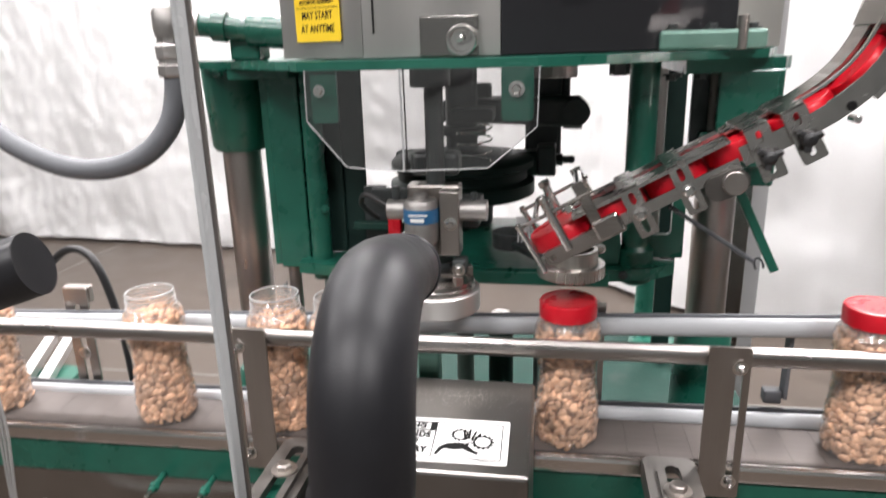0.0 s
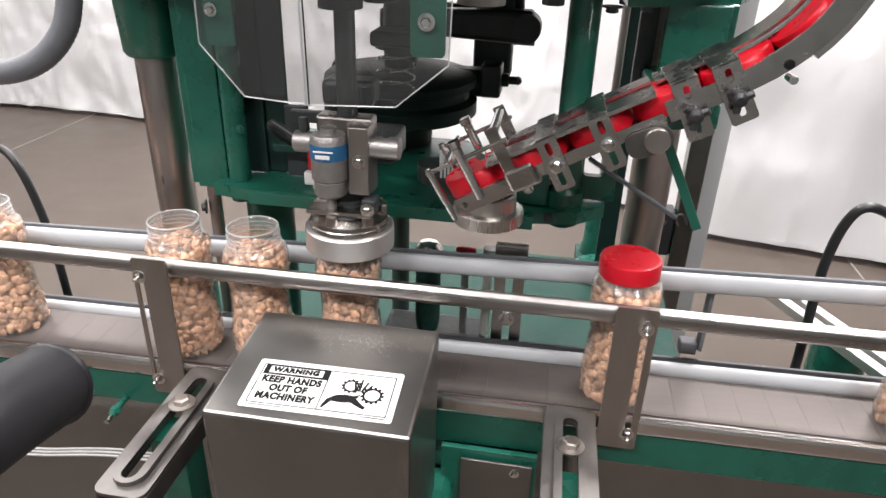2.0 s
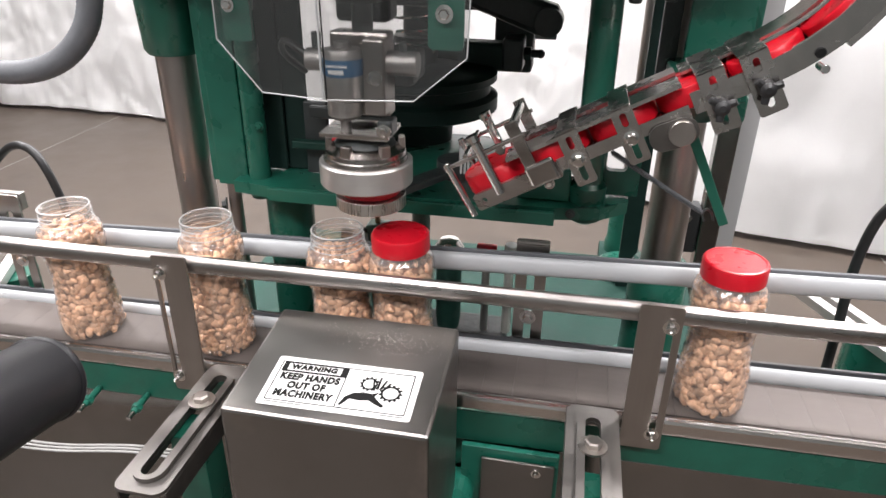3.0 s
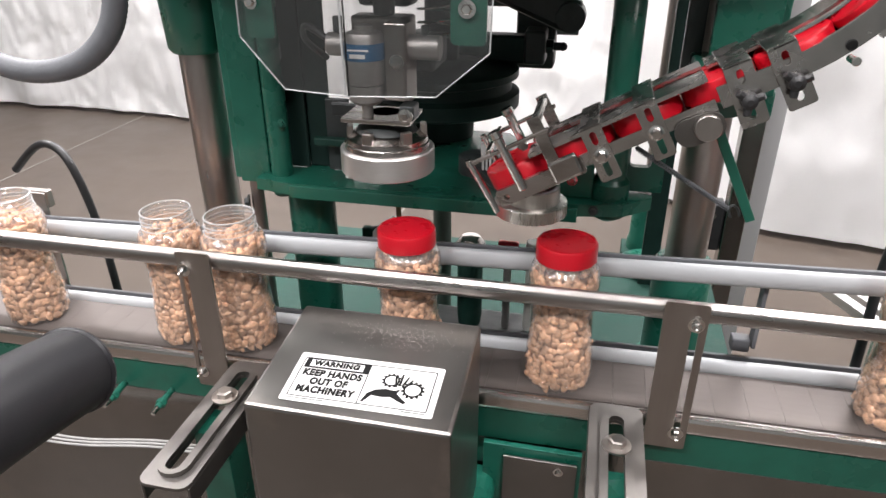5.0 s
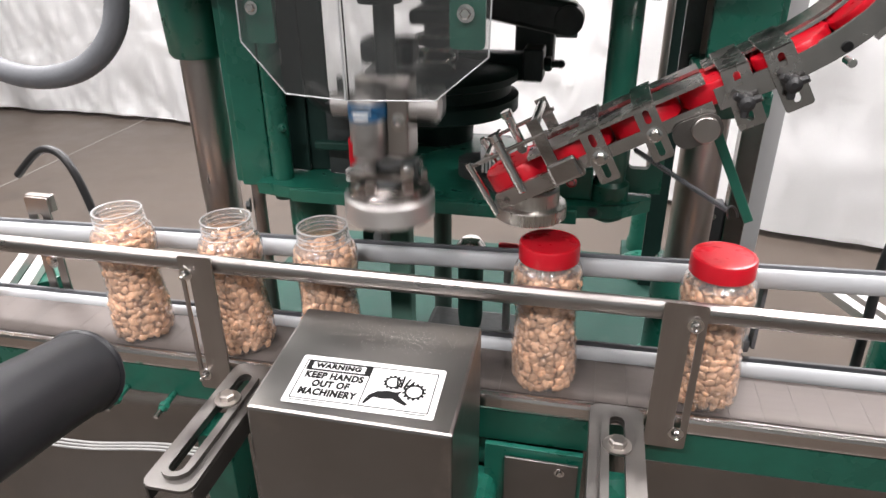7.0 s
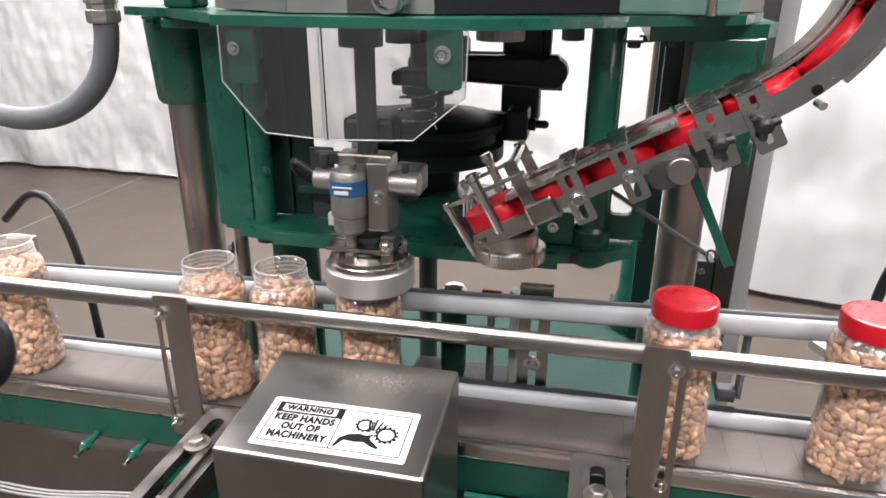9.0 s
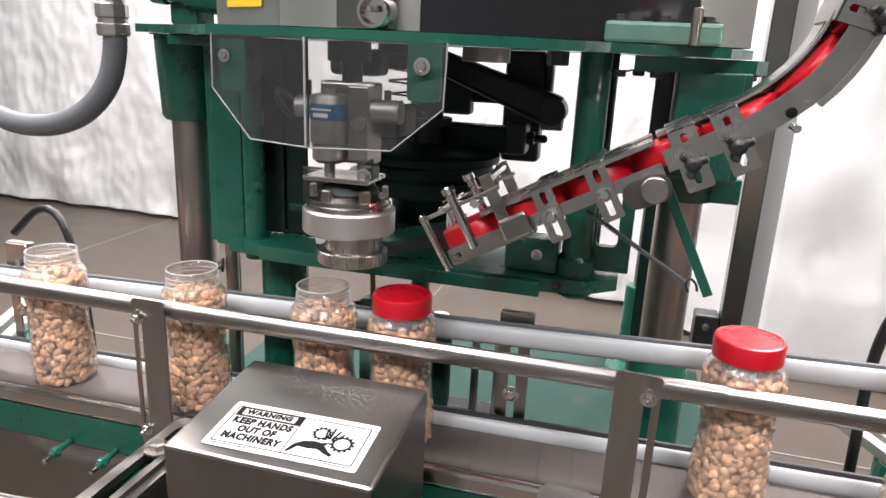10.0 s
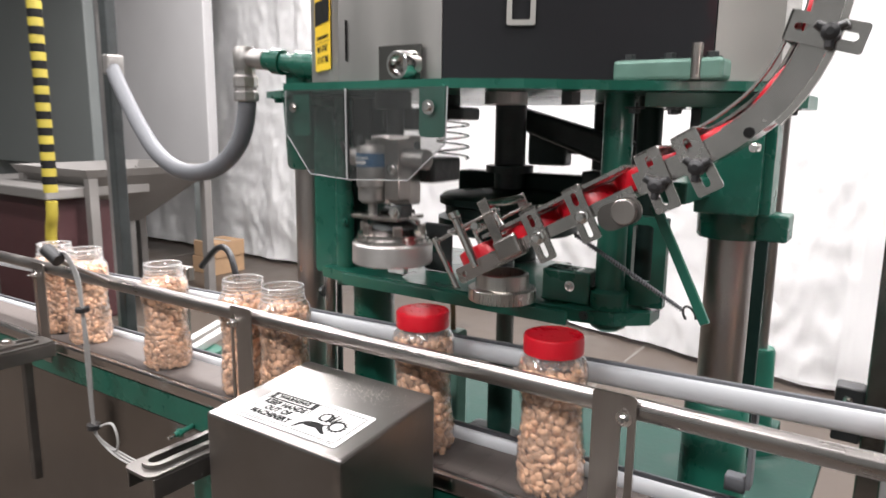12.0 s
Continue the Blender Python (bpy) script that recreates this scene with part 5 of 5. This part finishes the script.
part("nut", rod((0.06, 1.0, 0.861), (0.06, 1.0, 0.99), 0.007, seg=6), BEIGE, br)
part("collar", rod((0.06, 1.0, 0.99), (0.062, 0.998, 1.012), 0.0095), LABELW, br, "pale plastic collar", True)
mb = thing("motor_gearbox", "dark green gearbox below the lower plate", "gearbox")
part("body", block(-0.10, 0.06, 0.93, 1.05, 0.779, 0.86, 0.008), DARK, mb)
part("body", block(-0.30, -0.20, 0.92, 1.0, 0.779, 0.84, 0.006), GREEN, mb)
# Dark panel added behind the rear rail to cover the too-bright base top.
part("shield", block(-0.19, 0.19, 0.897, 0.901, 0.779, 0.905, 0.001), DRUM, mb, "dark green panel added to hide the base top")
part("flange", rod((0.155, 1.0, 0.779), (0.155, 1.0, 0.80), 0.05), TEAL, mb, smooth=True)
part("pipe", rod((-0.09, 0.91, 0.80), (0.08, 0.915, 0.82), 0.012), CASTAL, mb)


# ---- distance ----
col = thing("steel_frame_post", "grey steel frame post of a neighbouring machine", "post")
part("post", block(0.432, 0.474, 1.58, 1.62, 0, 2.3, 0.003), SATIN, col)
part("side_strip", block(0.4745, 0.512, 1.60, 1.63, 0, 2.3, 0.002), GREYLT, col, "pale grey side strip")
part("side_box", block(0.382, 0.4315, 1.585, 1.635, 0.745, 0.855, 0.004), BLACK, col, "dark switch box")
bolt((0.405, 1.585, 0.83), (0, -1, 0), 0.005, CHROME, col)


far = thing("grey_machine_panel", "large dull grey machine panel beside white sheeting", "machine panel")
part("panel", block(-8.0, -5.85, 3.6, 3.7, 0.9, 3.6, 0.01), GREYWALL, far)
part("panel", block(-6.3, -4.56, 3.9, 4.0, 0.95, 3.6, 0.01), GREYLT, far)
part("leg", block(-6.6, -6.5, 3.6, 3.7, 0, 0.9), GREYWALL, far)
part("leg", block(-4.8, -4.7, 3.9, 4.0, 0, 0.945), GREYWALL, far)
hop = thing("filling_hopper", "grey steel hopper on legs", "hopper")
hm = bmesh.new()
lathe([(0.14, 0.62), (0.66, 0.98), (0.70, 1.03), (0.66, 1.03), (0.11, 0.64)], 4, hm, pose(-4.3, 2.9, 0, 0, 0, 45))
part("funnel", hm, HOPPER, hop)
for sx in (-4.73, -3.87):
    for sy in (2.47, 3.33):
        part("leg", block(sx - 0.03, sx + 0.03, sy - 0.03, sy + 0.03, 0, 0.985), HOPPER, hop)
part("spout", rod((-4.3, 2.9, 0.2), (-4.3, 2.9, 0.64), 0.10), HOPPER, hop)
for x0, z0, x1, z1 in ((-4.85, 0.0, -4.53, 0.15), (-4.82, 0.152, -4.52, 0.29)):
    bx = thing("cardboard_box", "plain brown cardboard box", "box", "cardboard boxes")
    part("carton", block(x0, x1, 3.88, 4.2, z0, z1, 0.004), CARD, bx)
    part("tape", block(x0, x1, 4.02, 4.06, z1 + 0.0005, z1 + 0.0012, 0), BEIGE, bx)
hz = thing("hazard_post", "yellow and black striped guard post", "guard post")
for k in range(38):
    z0 = 0.95 + 0.0435 * k
    part("band", rod((-3.42, 2.0, z0), (-3.42, 2.0, z0 + 0.0435), 0.036, ch=0.0005), HAZARD if k % 2 == 0 else INK, hz, "yellow band" if k % 2 == 0 else "black band")
part("foot_tube", pipe([(-3.42, 2.0, 0.90), (-3.43, 2.0, 0.82), (-3.48, 2.01, 0.7), (-3.5, 2.01, 0.4), (-3.5, 2.01, 0.0)], 0.03), HAZARD, hz, smooth=True)
rm = thing("dark_red_machine", "dark red machine body with a grey deck", "machine")
part("body", block(-4.9, -4.0, 2.3, 2.8, 0.0, 0.85, 0.02), material("dull_red_paint", (0.06, 0.022, 0.024), 0.5, 0, 0.2, 6), rm)
part("deck", block(-5.4, -3.9, 2.2, 2.9, 0.852, 0.92, 0.01), HOPPER, rm)


# ---- lids and jars on their way ----
CYC = [0.32, 2.53, 4.85, 7.12, 9.30, 11.50]
PICKS = [0.32, 2.53, 7.12, 9.30]
V = 0.0842


def ramp(t, keys):
    for (a, u), (b, w) in zip(keys, keys[1:]):
        if t <= b:
            f = min(1, max(0, (t - a) / (b - a)))
            return u + (w - u) * f
    return keys[-1][1]


def head_dz(t):
    keys = [(-0.2, -0.097), (0.12, -0.097), (0.28, 0.0)]
    for u in CYC:
        keys += [(u, 0.0), (u + 0.38, 0.0), (u + 0.55, -0.023), (u + 0.72, -0.002 if u in PICKS else 0.0), (u + 1.02, -0.003), (u + 1.25, -0.097), (u + 2.08, -0.097), (u + 2.25, -0.002)]
    return ramp(t, keys)


A_REST, A_IN = -57.0, -121.8


def arm_deg(t):
    keys = [(-1, A_REST)]
    for u in PICKS:
        keys += [(u + 0.05, A_REST), (u + 0.33, A_IN), (u + 0.82, A_IN), (u + 1.12, A_REST)]
    return ramp(t, keys + [(20, A_REST)])


def nose_deg(t):
    keys = [(-1, 0)]
    for u in CYC:
        keys += [(u + 0.70, 0), (u + 0.82, 8.5), (u + 1.36, 8.5), (u + 1.52, 0)]
    return ramp(t, keys + [(20, 0)])


def advance(t):
    keys = [(-1, 0)]
    for i, u in enumerate(PICKS):
        keys += [(u + 0.16, i), (u + 0.40, i + 1)]
    return ramp(t, keys + [(20, len(PICKS))])


TIMES = [round(0.1 * i, 2) for i in range(121)]


def nose_m(t):
    return pose(PX, 0, PZ) @ Matrix.Rotation(radians(nose_deg(t)), 4, "Y")


def queue_pose(n, t):
    """Place of the n-th waiting lid; n = 0 lies at the gate."""
    s = 0.037 + n * 0.0705
    p, d = along(s)
    m = Matrix.Translation((p.x, (CH_Y0 + CH_Y1) / 2 + 0.003, p.y)) @ Matrix.Rotation(-math.atan2(d.y, d.x), 4, "Y") @ pose(0, 0, -0.0115)
    return nose_m(t) @ INV @ m if s < 0.242 else m


def carrier_pose(t):
    a = radians(arm_deg(t))
    return pose(PIV[0] + R * math.cos(a), PIV[1] + R * math.sin(a), PIV[2] + 0.0085)


def jar_pose(keys, t):
    x = ramp(t, keys)
    return pose(x, HY, cz(x) + 0.0005, 0, -math.degrees(math.atan(SLOPE)), 0)


HOLD = -0.302
JARS = {
    "gone": [(0, 0.414), (12, 0.414 + V * 12)],
    "first": [(0, 0.069), (12, 0.069 + V * 12)],
    "k1": [(0, -0.222), (1.5, -0.095), (2.50, -0.095), (12, -0.095 + V * 9.5)],
    "k2": [(0, -0.309), (0.95, -0.303), (3.42, -0.096), (4.73, -0.095), (12, -0.095 + V * 7.27)],
    "k3": [(0, -0.487), (2.2, HOLD), (5.55, HOLD), (8.0, -0.095), (9.16, -0.095), (12, -0.095 + V * 2.84)],
    "k4": [(0, -0.755), (4.3, -0.392), (5.55, -0.390), (6.6, HOLD - 0.01), (7.85, HOLD), (10.35, -0.095), (11.36, -0.095), (12, -0.095 + V * 0.64)],
    "k5": [(0, -1.055), (8.9, HOLD - 0.002), (12, HOLD)],
    "k6": [(0, -1.363), (11.5, -0.393), (12, -0.393)],
    "k7": [(0, -1.612), (12, -0.605)],
    "k8": [(0, -1.87), (12, -0.863)],
    "k9": [(0, -1.985), (12, -0.978)],
}


def motions():
    walk(head, [(t, pose(HX, HY, 1.178 + head_dz(t))) for t in TIMES])
    walk(chuck, [(t, pose(HX, HY, 1.178 + 0.90 * head_dz(t))) for t in TIMES])
    walk(lever, [(t, pose(0.08, 1.225, 1.291, 0, 20.5 + head_dz(t) * 205, 0)) for t in TIMES])
    walk(swing, [(t, pose(0.004, 1.19, 1.251 + 0.38 * head_dz(t))) for t in TIMES])
    walk(spring, [(t, pose(0, 0, 0.012 + 0.45 * head_dz(t))) for t in TIMES])
    walk(arm, [(t, pose(*PIV, 0, 0, arm_deg(t))) for t in TIMES])
    walk(nose, [(t, nose_m(t)) for t in TIMES])
    walk(chain, [(0, TILT_C), (12, TILT_C @ pose(V * 12, 0, 0))])
    for k, (nm, keys) in enumerate(JARS.items()):
        ob = jar(k, nm in ("gone", "first"))
        walk(ob, [(t, jar_pose(keys, t)) for t in TIMES])
    for i in range(12):
        ob = lid()
        rows = []
        for t in TIMES:
            n = i - advance(t)
            if i < len(PICKS):
                u = PICKS[i]
                keys = JARS["k%d" % (i + 1)]
                if t <= u + 0.04:
                    m = queue_pose(n, t)
                elif t <= u + 0.50:
                    f = min(1, (t - u - 0.04) / 0.12)
                    a, b = queue_pose(0, u + 0.04), carrier_pose(t)
                    m = a.lerp(b, f)
                elif t <= u + 2.04:
                    f = min(1, (t - u - 0.50) / 0.1)
                    a, b = carrier_pose(u + 0.5), pose(HX, HY, 1.178 + 0.90 * head_dz(t) + 0.002)
                    m = a.lerp(b, f)
                    jt = jar_pose(keys, t) @ pose(0, 0, LID_Z)
                    if m.translation.z < jt.translation.z:
                        m = pose(HX, HY, jt.translation.z)
                else:
                    m = jar_pose(keys, t) @ pose(0, 0, LID_Z)
            else:
                m = queue_pose(n, t)
            rows.append((t, m))
        walk(ob, rows)


motions()
